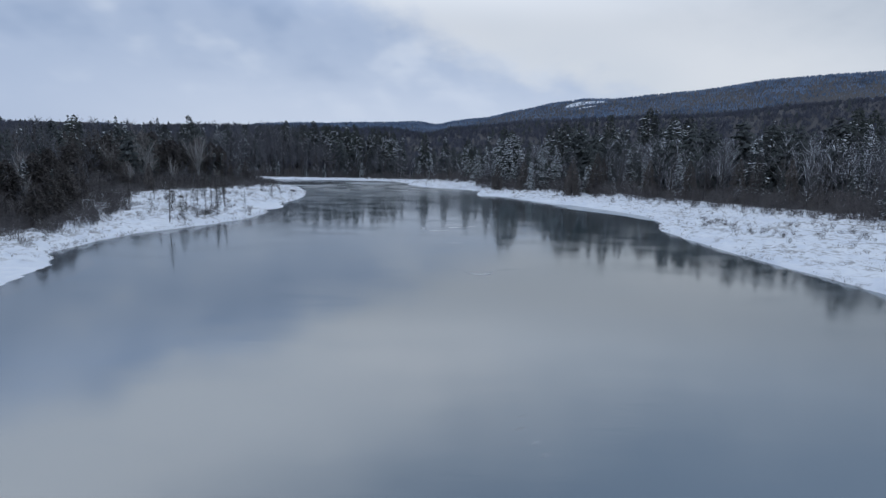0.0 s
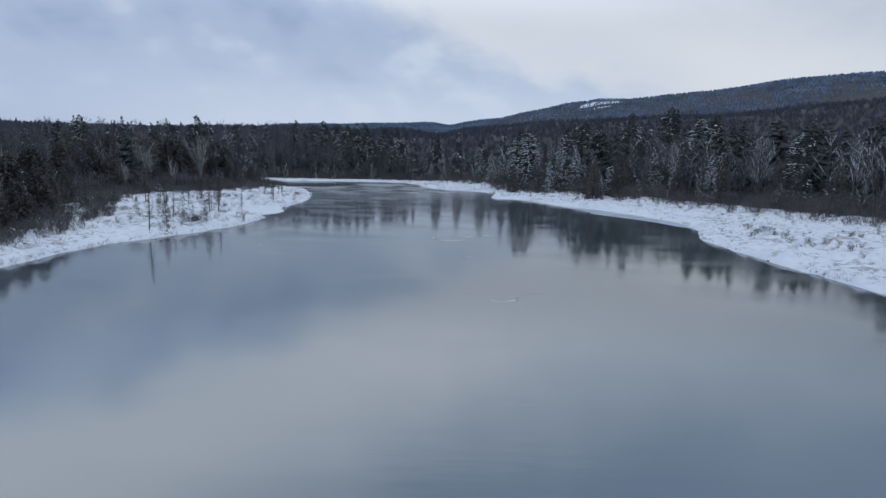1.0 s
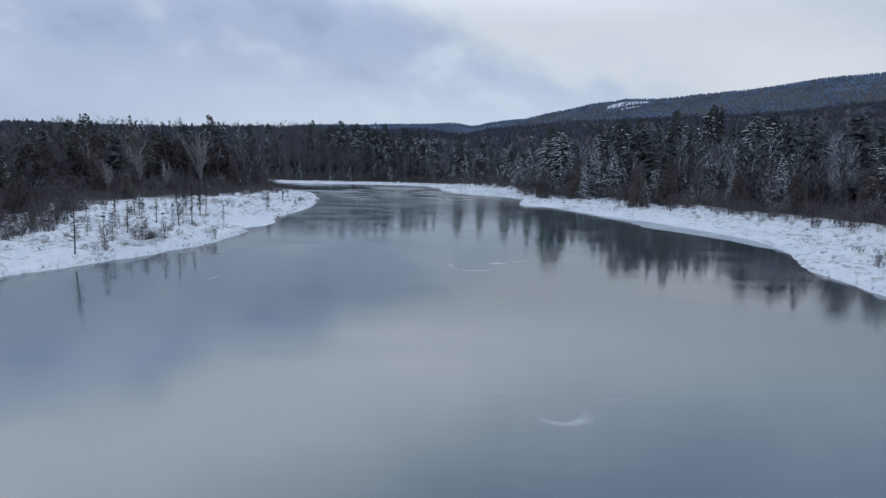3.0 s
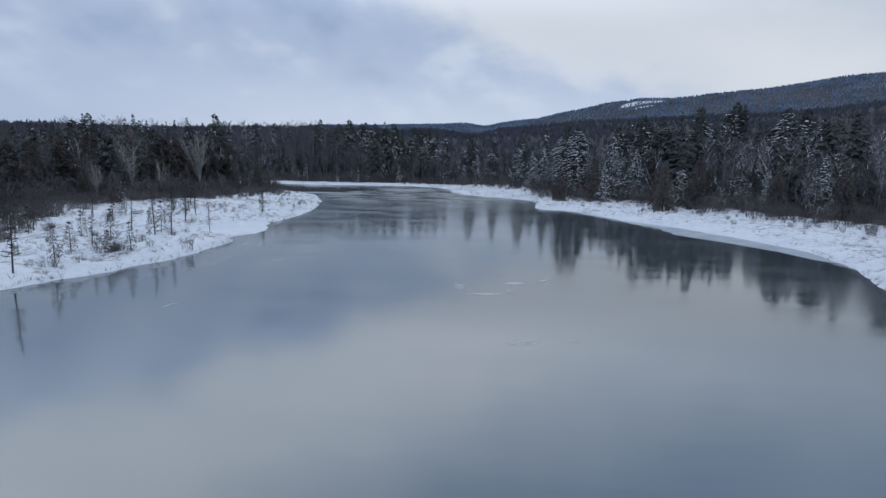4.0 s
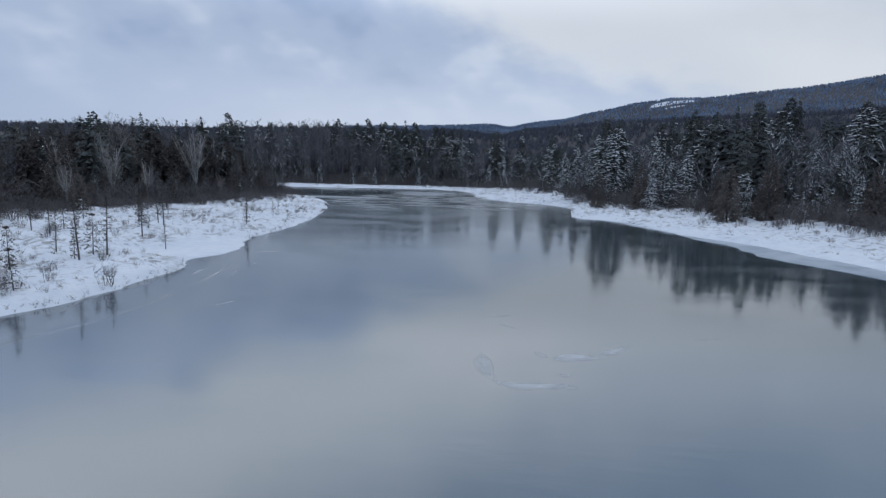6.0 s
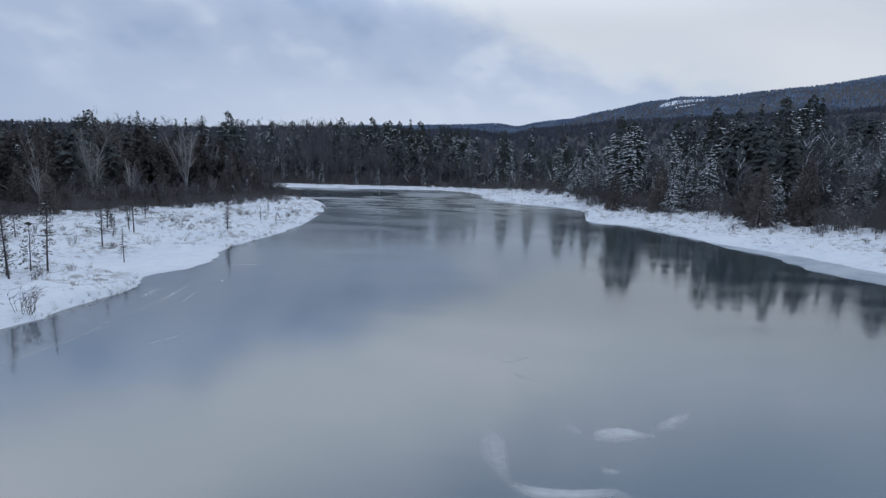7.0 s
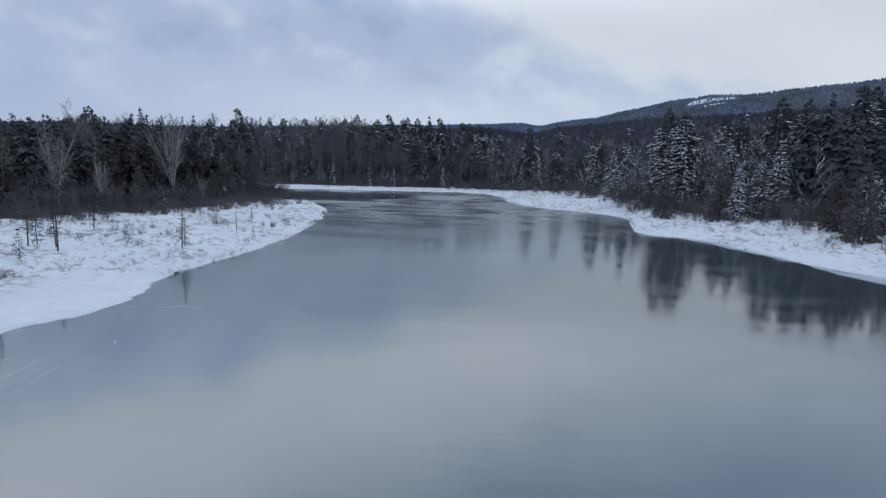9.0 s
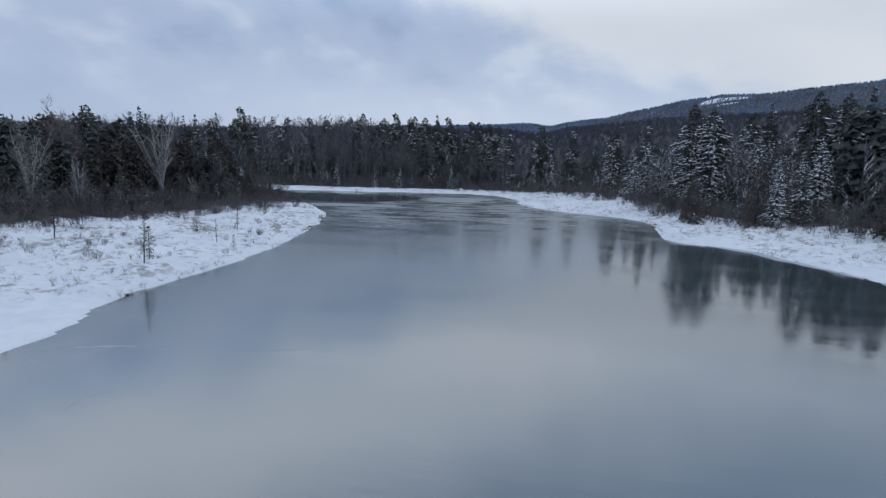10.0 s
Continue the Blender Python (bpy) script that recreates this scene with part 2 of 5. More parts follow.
# ---- mesh tools ----
class Soup:
    """Gathers corners and triangles, then becomes one mesh."""

    def __init__(self):
        self.v, self.f = [], []

    def tri(self, a, b, c):
        n = len(self.v)
        self.v += [a, b, c]
        self.f.append((n, n + 1, n + 2))

    def strip(self, pts_a, pts_b):
        n = len(self.v)
        for a, b in zip(pts_a, pts_b):
            self.v += [a, b]
        for i in range(len(pts_a) - 1):
            j = n + 2 * i
            self.f += [(j, j + 1, j + 3), (j, j + 3, j + 2)]

    def tube(self, pts, radii, sides=5):
        """A tapered limb along pts."""
        n = len(self.v)
        for i, (p, r) in enumerate(zip(pts, radii)):
            d = Vector(pts[min(i + 1, len(pts) - 1)]) - Vector(pts[max(i - 1, 0)])
            d = d.normalized() if d.length else Vector((0, 0, 1))
            u = d.cross(Vector((0.31, 0.95, 0.1))).normalized()
            w = d.cross(u)
            for k in range(sides):
                a = 2 * math.pi * k / sides
                self.v.append(tuple(Vector(p) + (u * math.cos(a) + w * math.sin(a)) * r))
        for i in range(len(pts) - 1):
            for k in range(sides):
                a, b = n + i * sides + k, n + i * sides + (k + 1) % sides
                self.f += [(a, b, b + sides), (a, b + sides, a + sides)]

    def spike(self, p, q, r):
        """A twig from p to q: three thin faces that meet in a point."""
        d = (q - p).normalized()
        u = d.cross(Vector((0.31, 0.2, 0.93))).normalized() * r
        w = d.cross(u)
        a, b, c = p + u, p - u * 0.5 + w * 0.87, p - u * 0.5 - w * 0.87
        n = len(self.v)
        self.v += [tuple(a), tuple(b), tuple(c), tuple(q)]
        self.f += [(n, n + 1, n + 3), (n + 1, n + 2, n + 3), (n + 2, n, n + 3)]

    def blade(self, p, q, r):
        """The finest twig: one thin face."""
        d = q - p
        u = Vector((d.y * 0.6 - d.z, d.z - d.x * 0.5, d.x - 0.4 * d.y))
        u = u - d * (u.dot(d) / (d.dot(d) + 1e-9))
        u = u.normalized() * r
        n = len(self.v)
        self.v += [tuple(p + u), tuple(p - u), tuple(q)]
        self.f.append((n, n + 1, n + 2))

    def arrays(self):
        return np.array([tuple(p) for p in self.v], dtype=np.float32).reshape(-1, 3), np.array(self.f, dtype=np.int32).reshape(-1, 3)

    def mesh(self, name, mat, smooth=False):
        return mesh_of(name, *self.arrays(), mat, smooth)


def mesh_of(name, v, f, mat, smooth=False):
    me = bpy.data.meshes.new(name)
    me.vertices.add(len(v))
    me.vertices.foreach_set("co", np.ascontiguousarray(v, dtype=np.float32).ravel())
    k = f.shape[1]
    me.loops.add(f.size)
    me.loops.foreach_set("vertex_index", np.ascontiguousarray(f, dtype=np.int32).ravel())
    me.polygons.add(len(f))
    me.polygons.foreach_set("loop_start", np.arange(0, f.size, k, dtype=np.int32))
    if smooth:
        me.polygons.foreach_set("use_smooth", np.ones(len(f), dtype=bool))
    me.update(calc_edges=True)
    me.validate()
    me.materials.append(mat)
    return me


def part(name, soup, mat, parent, label="", smooth=False):
    ob = new(name, soup.mesh(name, mat, smooth))
    ob.parent = parent
    return tagged(ob, label)


def scatter(name, kinds, places, mat, label, category):
    """One object of stuff: every place (x, y, z, scale, turn, which) takes a turned copy of one of the kinds (corners, faces)."""
    vs, fs, n = [], [], 0
    for which, (v, f) in enumerate(kinds):
        rows = places[places[:, 5].astype(int) == which]
        if not len(rows):
            continue
        c, s = np.cos(rows[:, 4])[:, None], np.sin(rows[:, 4])[:, None]
        k = rows[:, 3][:, None]
        vx = (v[None, :, 0] * c - v[None, :, 1] * s) * k + rows[:, 0][:, None]
        vy = (v[None, :, 0] * s + v[None, :, 1] * c) * k + rows[:, 1][:, None]
        vz = v[None, :, 2] * k + rows[:, 2][:, None]
        vs.append(np.stack([vx, vy, vz], -1).reshape(-1, 3))
        fs.append((f[None] + (np.arange(len(rows)) * len(v))[:, None, None]).reshape(-1, 3) + n)
        n += len(rows) * len(v)
    ob = new(name, mesh_of(name, np.concatenate(vs), np.concatenate(fs), mat))
    return tagged(ob, label, category, kind="stuff")


# ---- the lie of the land ----
LEFT_SHORE = [(-29, -260), (-31, -60), (-28.5, 10), (-29.5, 36), (-31, 42), (-33, 46.5), (-36, 52), (-36.3, 64), (-33.5, 71), (-31, 79), (-29.8, 86), (-29.7, 92), (-30.1, 96.8),
              (-31.6, 100.5), (-30.2, 104.3), (-30.8, 109.5), (-33.3, 114.5), (-33.6, 121), (-33.6, 128), (-34.6, 139), (-37.5, 152), (-43.5, 174), (-51, 188), (-61, 202), (-78, 214), (-110, 222), (-240, 232)]
RIGHT_SHORE = [(-240, 262), (-135, 250), (-100, 250), (-70, 257), (-40, 266), (-26, 264), (-18, 251), (-15.5, 238), (-11.5, 220), (-2, 207), (8, 198.5), (12, 190), (11.8, 178),
               (10.6, 167), (13, 162), (18.5, 158.5), (21.5, 151), (25.8, 139), (32, 130), (36.5, 117), (39.5, 106), (38.5, 96), (34.6, 84), (34, 70), (34.2, 58), (36, 42), (38, 5), (37, -60), (39, -260)]


def curve(points, step=1.0):
    """A smooth line through the control points."""
    p = np.array(points, dtype=float)
    p = np.concatenate([2 * p[:1] - p[1:2], p, 2 * p[-1:] - p[-2:-1]])
    out = []
    for i in range(1, len(p) - 2):
        n = int(max(2, min(40, np.linalg.norm(p[i + 1] - p[i]) / step)))
        t = np.linspace(0, 1, n, endpoint=False)[:, None]
        a, b, c, d = p[i - 1], p[i], p[i + 1], p[i + 2]
        out.append(0.5 * (2 * b + (c - a) * t + (2 * a - 5 * b + 4 * c - d) * t ** 2 + (3 * b - a - 3 * c + d) * t ** 3))
    out.append(p[-2:-1])
    return np.concatenate(out)


def wave(x, y, size, seed=0):
    """Smooth value noise in the plane, between 0 and 1."""
    rng = np.random.RandomState(seed + 11)
    table = rng.rand(64, 64)
    u, v = np.asarray(x, dtype=float) / size + 7.3 * seed, np.asarray(y, dtype=float) / size + 3.1 * seed
    i, j = np.floor(u).astype(int), np.floor(v).astype(int)
    a, b = u - i, v - j
    a, b = a * a * (3 - 2 * a), b * b * (3 - 2 * b)
    g = lambda p, q: table[p % 64, q % 64]
    return (g(i, j) * (1 - a) + g(i + 1, j) * a) * (1 - b) + (g(i, j + 1) * (1 - a) + g(i + 1, j + 1) * a) * b


def wobble(line, seed):
    """Small bays and points along a shore."""
    d = np.gradient(line, axis=0)
    n = np.stack([-d[:, 1], d[:, 0]], 1) / (np.linalg.norm(d, axis=1)[:, None] + 1e-9)
    amount = (wave(line[:, 0], line[:, 1], 3.5, seed) - 0.5) * 0.8 + (wave(line[:, 0], line[:, 1], 1.3, seed + 1) - 0.5) * 0.5
    return line + n * amount[:, None]


shore_l = wobble(curve(LEFT_SHORE, 0.8), 3)
shore_r = wobble(curve(RIGHT_SHORE, 0.8), 5)
RIVER = np.concatenate([shore_l, shore_r])


def river_distance(x, y):
    """Metres from the water's edge: above nought on land, below nought on the river."""
    x, y = np.asarray(x, dtype=float).ravel(), np.asarray(y, dtype=float).ravel()
    a, b = RIVER, np.roll(RIVER, -1, axis=0)
    best = np.empty(len(x))
    inside = np.zeros(len(x), dtype=bool)
    for s in range(0, len(x), 20000):
        px, py = x[s:s + 20000, None], y[s:s + 20000, None]
        ab = b - a
        t = ((px - a[:, 0]) * ab[:, 0] + (py - a[:, 1]) * ab[:, 1]) / ((ab ** 2).sum(1) + 1e-12)
        t = np.clip(t, 0, 1)
        best[s:s + 20000] = np.sqrt(((px - a[:, 0] - t * ab[:, 0]) ** 2 + (py - a[:, 1] - t * ab[:, 1]) ** 2).min(1))
        cross = (a[:, 1] > py) != (b[:, 1] > py)
        xi = a[:, 0] + (py - a[:, 1]) * ab[:, 0] / np.where(np.abs(ab[:, 1]) < 1e-9, 1e-9, ab[:, 1])
        inside[s:s + 20000] = (cross & (px < xi)).sum(1) % 2 == 1
    return np.where(inside, -best, best)


def smooth(a, b, t):
    t = np.clip((t - a) / (b - a), 0, 1)
    return t * t * (3 - 2 * t)


# smooth snow-covered shelves of bank ice: x, y, reach
SHELVES = [(-35, 106.5, 8.5), (-31, 41, 6.5), (38, 116, 5.0), (34, 128, 5.0), (17, 165, 5.0), (26, 143, 6.0)]
AZ = [-180, -60, -40, -27, -22, -17, -9.6, -5, -0.6, 4, 5.3, 8.3, 10.5, 13.7, 16.3, 19.7, 24.4, 26.6, 29.5, 36, 45, 60, 180]
EL = [1.2, 1.6, 1.9, 2.5, 2.8, 3.25, 3.8, 3.95, 4.3, 4.65, 4.9, 5.65, 6.3, 6.75, 6.65, 6.95, 7.2, 7.4, 7.75, 8.05, 8.3, 8.0, 1.5]
# the nearer, lower hill in front of the far ridge
EL_NEAR = [0.9, 1.5, 1.85, 2.3, 2.45, 2.7, 3.0, 3.3, 3.7, 4.0, 4.08, 4.3, 4.4, 4.6, 4.7, 4.9, 5.15, 5.35, 5.65, 6.2, 6.6, 6.0, 0.8]


def crest_distance(az):
    return 1700 - 230 * smooth(2, 12, az)


def ridge(x, y):
    """The far hills, by the bearing from the river."""
    d = np.hypot(x, y)
    az = np.degrees(np.arctan2(x, y))
    crest = crest_distance(az)
    top = crest * np.tan(np.radians(np.interp(az, AZ, EL))) - 4
    near_top = 950 * np.tan(np.radians(np.interp(az, AZ, EL_NEAR))) - 4
    body = near_top * smooth(360, 950, d) + (top - near_top) * smooth(0, 1, (d - 1040) / (crest - 1040))
    back = 1 - 0.5 * smooth(0, 1500, d - crest)
    rough = (wave(x, y, 260, 21) - 0.5) * (10 + 20 * smooth(1000, 1250, d)) + (wave(x, y, 90, 22) - 0.5) * 8
    fwd = smooth(-150, 250, y)
    return (body * back + rough * smooth(500, 900, d) * (1 - 0.75 * smooth(-150, 0, d - crest))) * (0.3 + 0.7 * fwd)


def shelf_share(x, y, sd):
    """1 on the smooth shelves, 0 elsewhere."""
    flat = np.zeros_like(x)
    for cx, cy, r in SHELVES:
        flat = np.maximum(flat, 1 - smooth(0.55 * r, r, np.hypot(x - cx, y - cy)))
    return flat * (1 - smooth(6, 10, sd))


def land(x, y, sd):
    """Height of the ground, sd metres from the water's edge."""
    x, y = np.asarray(x, dtype=float), np.asarray(y, dtype=float)
    lip = 0.22 * smooth(0.0, 0.5, sd) + 0.25 * smooth(0.5, 5.0, sd)
    flat = shelf_share(x, y, sd)
    tuss = (wave(x, y, 1.6, 1) ** 2) * 0.50 + (wave(x, y, 0.9, 2) ** 2) * 0.30 + (wave(x, y, 5.0, 4) - 0.3) * 0.35
    z = lip * (1 - 0.55 * flat) + tuss * smooth(0.3, 1.6, sd) * (1 - 0.93 * flat)
    right = smooth(-30, 20, x) * smooth(0, 60, y)
    z = z + right * 0.065 * np.clip(sd - 8, 0, 70) + 0.012 * np.clip(sd - 20, 0, 60)
    z = z + 0.075 * np.clip(y - 268, 0, 170) * smooth(10, 30, sd) * smooth(20, 100, -x)
    z = z + ridge(x, y)
    under = -0.5 - 1.3 * smooth(0, 8, -sd)
    return np.where(sd > 0, z, np.where(sd > -0.35, -0.06 + sd * 1.3, under))


def ground_at(x, y):
    x, y = np.atleast_1d(np.asarray(x, dtype=float)), np.atleast_1d(np.asarray(y, dtype=float))
    return land(x, y, river_distance(x, y))


def spaced(start, stop, fine, grow=1.13, coarsest=70.0, out=4600.0):
    """Grid lines: fine between start and stop, then wider and wider."""
    mid = list(np.arange(start, stop, fine))
    up, step = [mid[-1]], fine
    while up[-1] < out:
        step = min(step * grow, coarsest)
        up.append(up[-1] + step)
    down, step = [mid[0]], fine
    while down[-1] > -out:
        step = min(step * grow, coarsest)
        down.append(down[-1] - step)
    return np.array(down[:0:-1] + mid + up[1:])


LEFT_EDGE = [(-50, -30), (-48, 30), (-50, 55), (-55, 76), (-70, 104), (-77, 125), (-71, 146), (-67, 166), (-69, 188), (-70, 204), (-92, 211), (-130, 216)]
RIGHT_EDGE = [(68, -20), (67, 40), (67, 86), (61, 116), (51, 141), (41, 160), (34, 177), (25, 190), (16, 217), (9, 250), (-4, 271), (-26, 281), (-64, 275), (-102, 266), (-170, 264), (-250, 258)]


def forest_cover(x, y):
    """1 under the trees, 0 in the open, by the forest's edges."""
    out = np.ones(len(x))
    near = (np.abs(x) < 420) & (y > -420) & (y < 520)
    px, py = x[near], y[near]
    best, off = np.full(len(px), 1e9), np.zeros(len(px))
    for edge, side in ((LEFT_EDGE, 1), (RIGHT_EDGE, -1)):
        line = curve([(edge[0][0], -420)] + edge + [(-420, edge[-1][1] + 4)], 4.0)
        d = np.gradient(line, axis=0)
        n = np.stack([-d[:, 1], d[:, 0]], 1) / (np.linalg.norm(d, axis=1)[:, None] + 1e-9) * side
        for k in range(0, len(px), 20000):
            dx, dy = px[k:k + 20000, None] - line[:, 0], py[k:k + 20000, None] - line[:, 1]
            i = (dx ** 2 + dy ** 2).argmin(1)
            r = np.arange(len(i))
            o = dx[r, i] * n[i, 0] + dy[r, i] * n[i, 1]
            dist = np.hypot(dx[r, i], dy[r, i])
            b = best[k:k + 20000]
            win = dist < b
            off[k:k + 20000] = np.where(win, o, off[k:k + 20000])
            best[k:k + 20000] = np.minimum(b, dist)
    out[near] = np.where(px < -40, smooth(-7.0, 5.0, off), smooth(-1.0, 9.0, off))
    ledge = np.hypot((x - 322) / 58, (y - 1322) / 38) + (wave(x, y, 30, 83) - 0.5) * 1.5
    out = np.where(ledge < 0.62, 0.50, out)
    d = np.hypot(x, y)
    out = out * (1 - 0.38 * smooth(1020, 1140, d) * smooth(5, 13, np.degrees(np.arctan2(x, y))))
    return out


def build_ground():
    xs, ys = spaced(-54, 42, 0.63), spaced(26, 212, 0.68, 1.12, 85.0)
    xs, ys = np.union1d(xs, np.arange(240, 400, 15.3)), np.union1d(ys, np.arange(1255, 1390, 13.7))
    gx, gy = np.meshgrid(xs, ys)
    x, y = gx.ravel(), gy.ravel()
    sd = np.full(len(x), 400.0)
    near = (x > -300) & (x < 160) & (y > -320) & (y < 420)
    sd[near] = river_distance(x[near], y[near])
    z = land(x, y, sd)
    w, h = len(xs), len(ys)
    i = (np.arange(h - 1)[:, None] * w + np.arange(w - 1)[None]).ravel()
    f = np.stack([i, i + 1, i + w + 1, i + w], 1)
    ob = new("ground", mesh_of("ground", np.stack([x, y, z], 1), f, M_GROUND, True))
    marsh = smooth(0.4, 2.0, sd) * (1 - shelf_share(x, y, sd))
    att = ob.data.attributes.new("marsh", "FLOAT", "POINT")
    att.data.foreach_set("value", marsh.astype(np.float32))
    att = ob.data.attributes.new("forest", "FLOAT", "POINT")
    att.data.foreach_set("value", forest_cover(x, y).astype(np.float32))
    return tagged(ob, "snow-covered river banks, marsh and forest floor", "ground", kind="structure")


ground = build_ground()

# the river: one level sheet, cut to lie under the banks
ws = Soup()
for gx in range(-240, 60, 20):
    for gy in range(-260, 280, 20):
        ws.v += [(gx, gy, 0.0), (gx + 20, gy, 0.0), (gx + 20, gy + 20, 0.0), (gx, gy + 20, 0.0)]
        n = len(ws.v)
        ws.f += [(n - 4, n - 3, n - 2), (n - 4, n - 2, n - 1)]
river = tagged(new("river", ws.mesh("river", M_WATER)), "smooth dark river that mirrors the cloudy sky", "river", kind="structure")


# ---- ice along the banks ----
def ice_strip(name, line, y0, y1, reach, seed, z, mat, label, inland=1.2, x_max=0.0):
    """A plate of ice that follows a shore between y0 and y1 and reaches out over the water."""
    pts = line[(line[:, 1] > y0) & (line[:, 1] < y1)]
    pts = pts[pts[:, 0] < x_max] if x_max else pts
    d = np.gradient(pts, axis=0)
    n = np.stack([-d[:, 1], d[:, 0]], 1) / (np.linalg.norm(d, axis=1)[:, None] + 1e-9)
    k = np.ones(9) / 9
    for c in (0, 1):
        n[:, c] = np.convolve(np.pad(n[:, c], 4, mode="edge"), k, "valid")
    t = np.linspace(0, 1, len(pts))
    width = reach * np.sin(np.pi * np.clip(t, 0.001, 0.999)) ** 0.6 * (0.6 + 0.8 * wave(pts[:, 0], pts[:, 1], 9, seed))
    width = width + 0.5 * (wave(pts[:, 0], pts[:, 1], 1.6, seed + 1) - 0.5)
    s = Soup()
    inner, outer = pts + n * inland, pts - n * np.maximum(width, 0.05)[:, None]
    s.strip([(*p, z) for p in inner], [(*p, z) for p in outer])
    if z > 0.03:
        s.strip([(*p, z) for p in outer], [(*p, -0.03) for p in outer])
    return tagged(new(name, s.mesh(name, mat)), label, "ice")


ice_strip("bank_ice", shore_l, 58, 121, 6.5, 61, 0.0015, M_ICE, "thin clear ice beside the snowy bank")
ice_strip("bank_ice", shore_l, 30, 57, 2.5, 63, 0.0015, M_ICE, "thin clear ice beside the snowy bank")
ice_strip("ice_shelf", shore_r, 97, 141, 5.0, 65, 0.05, M_ICE_WHITE, "pale grey shelf of bank ice at the water's edge")
ice_strip("ice_shelf", shore_r, 142, 161, 1.2, 67, 0.05, M_ICE_WHITE, "narrow pale shelf of bank ice")
ice_strip("bank_ice", shore_r, 42, 96, 1.5, 69, 0.0015, M_ICE, "thin clear ice beside the snowy bank")


def ice_plate(name, cx, cy, rx, ry, turn, seed, z, mat, label):
    """A floating plate with an uneven rim."""
    r = random.Random(seed)
    s = Soup()
    rim = []
    for i in range(40):
        a = 6.2832 * i / 40
        k = 1 + 0.10 * math.sin(3 * a + seed) + 0.08 * math.sin(5 * a + 2 * seed) + r.uniform(-0.04, 0.04)
        u, v = rx * k * math.cos(a), ry * k * math.sin(a)
        c, n = math.cos(radians(turn)), math.sin(radians(turn))
        rim.append((cx + u * c - v * n, cy + u * n + v * c, z))
    for i in range(40):
        a, b = rim[i], rim[(i + 1) % 40]
        s.tri((cx, cy, z), a, b)
        s.tri(a, (a[0], a[1], -0.03), (b[0], b[1], -0.03))
        s.tri(a, (b[0], b[1], -0.03), b)
    return tagged(new(name, s.mesh(name, mat)), label, "ice")


ice_plate("ice_sheet", -53, 201, 15, 4.2, 14, 3, 0.006, M_ICE_PALE, "pale sheet of thin ice off the snowy point")
ice_plate("ice_sheet", -31, 236, 8, 12.0, -20, 5, 0.006, M_ICE_PALE, "pale sheet of thin ice along the far bank")


def frost_streak(points, width, seed, strength=1.0):
    """A soft wisp of frost lying on the smooth water, thin at its rim."""
    line = curve(points, 0.25)
    d = np.gradient(line, axis=0)
    n = np.stack([-d[:, 1], d[:, 0]], 1) / (np.linalg.norm(d, axis=1)[:, None] + 1e-9)
    t = np.linspace(0, 1, len(line))
    w = width * np.sin(np.pi * t) ** 0.7 * (0.45 + 0.9 * wave(line[:, 0], line[:, 1], 0.9, seed)) + 0.02
    v, f, thin = [], [], []
    for i, p in enumerate(line):
        for k, a in ((-1.7, 0.0), (-0.9, 0.55), (0, 1.0), (0.9, 0.9), (1.4, 0.0)):
            v.append((p[0] + n[i, 0] * w[i] * k, p[1] + n[i, 1] * w[i] * k, 0.0035))
            thin.append(strength * a * min(1, 3 * t[i], 3 * (1 - t[i])))
        if i:
            j = 5 * i
            f += [(j - 5 + c, j - 4 + c, j + 1 + c, j + c) for c in range(4)]
    ob = new("frost_streak", mesh_of("frost_streak", np.array(v), np.array(f), M_FROST))
    att = ob.data.attributes.new("thin", "FLOAT", "POINT")
    att.data.foreach_set("value", np.array(thin, dtype=np.float32))
    return tagged(ob, "faint white wisp of frost on the smooth water", "frost", "frost wisps on the river")


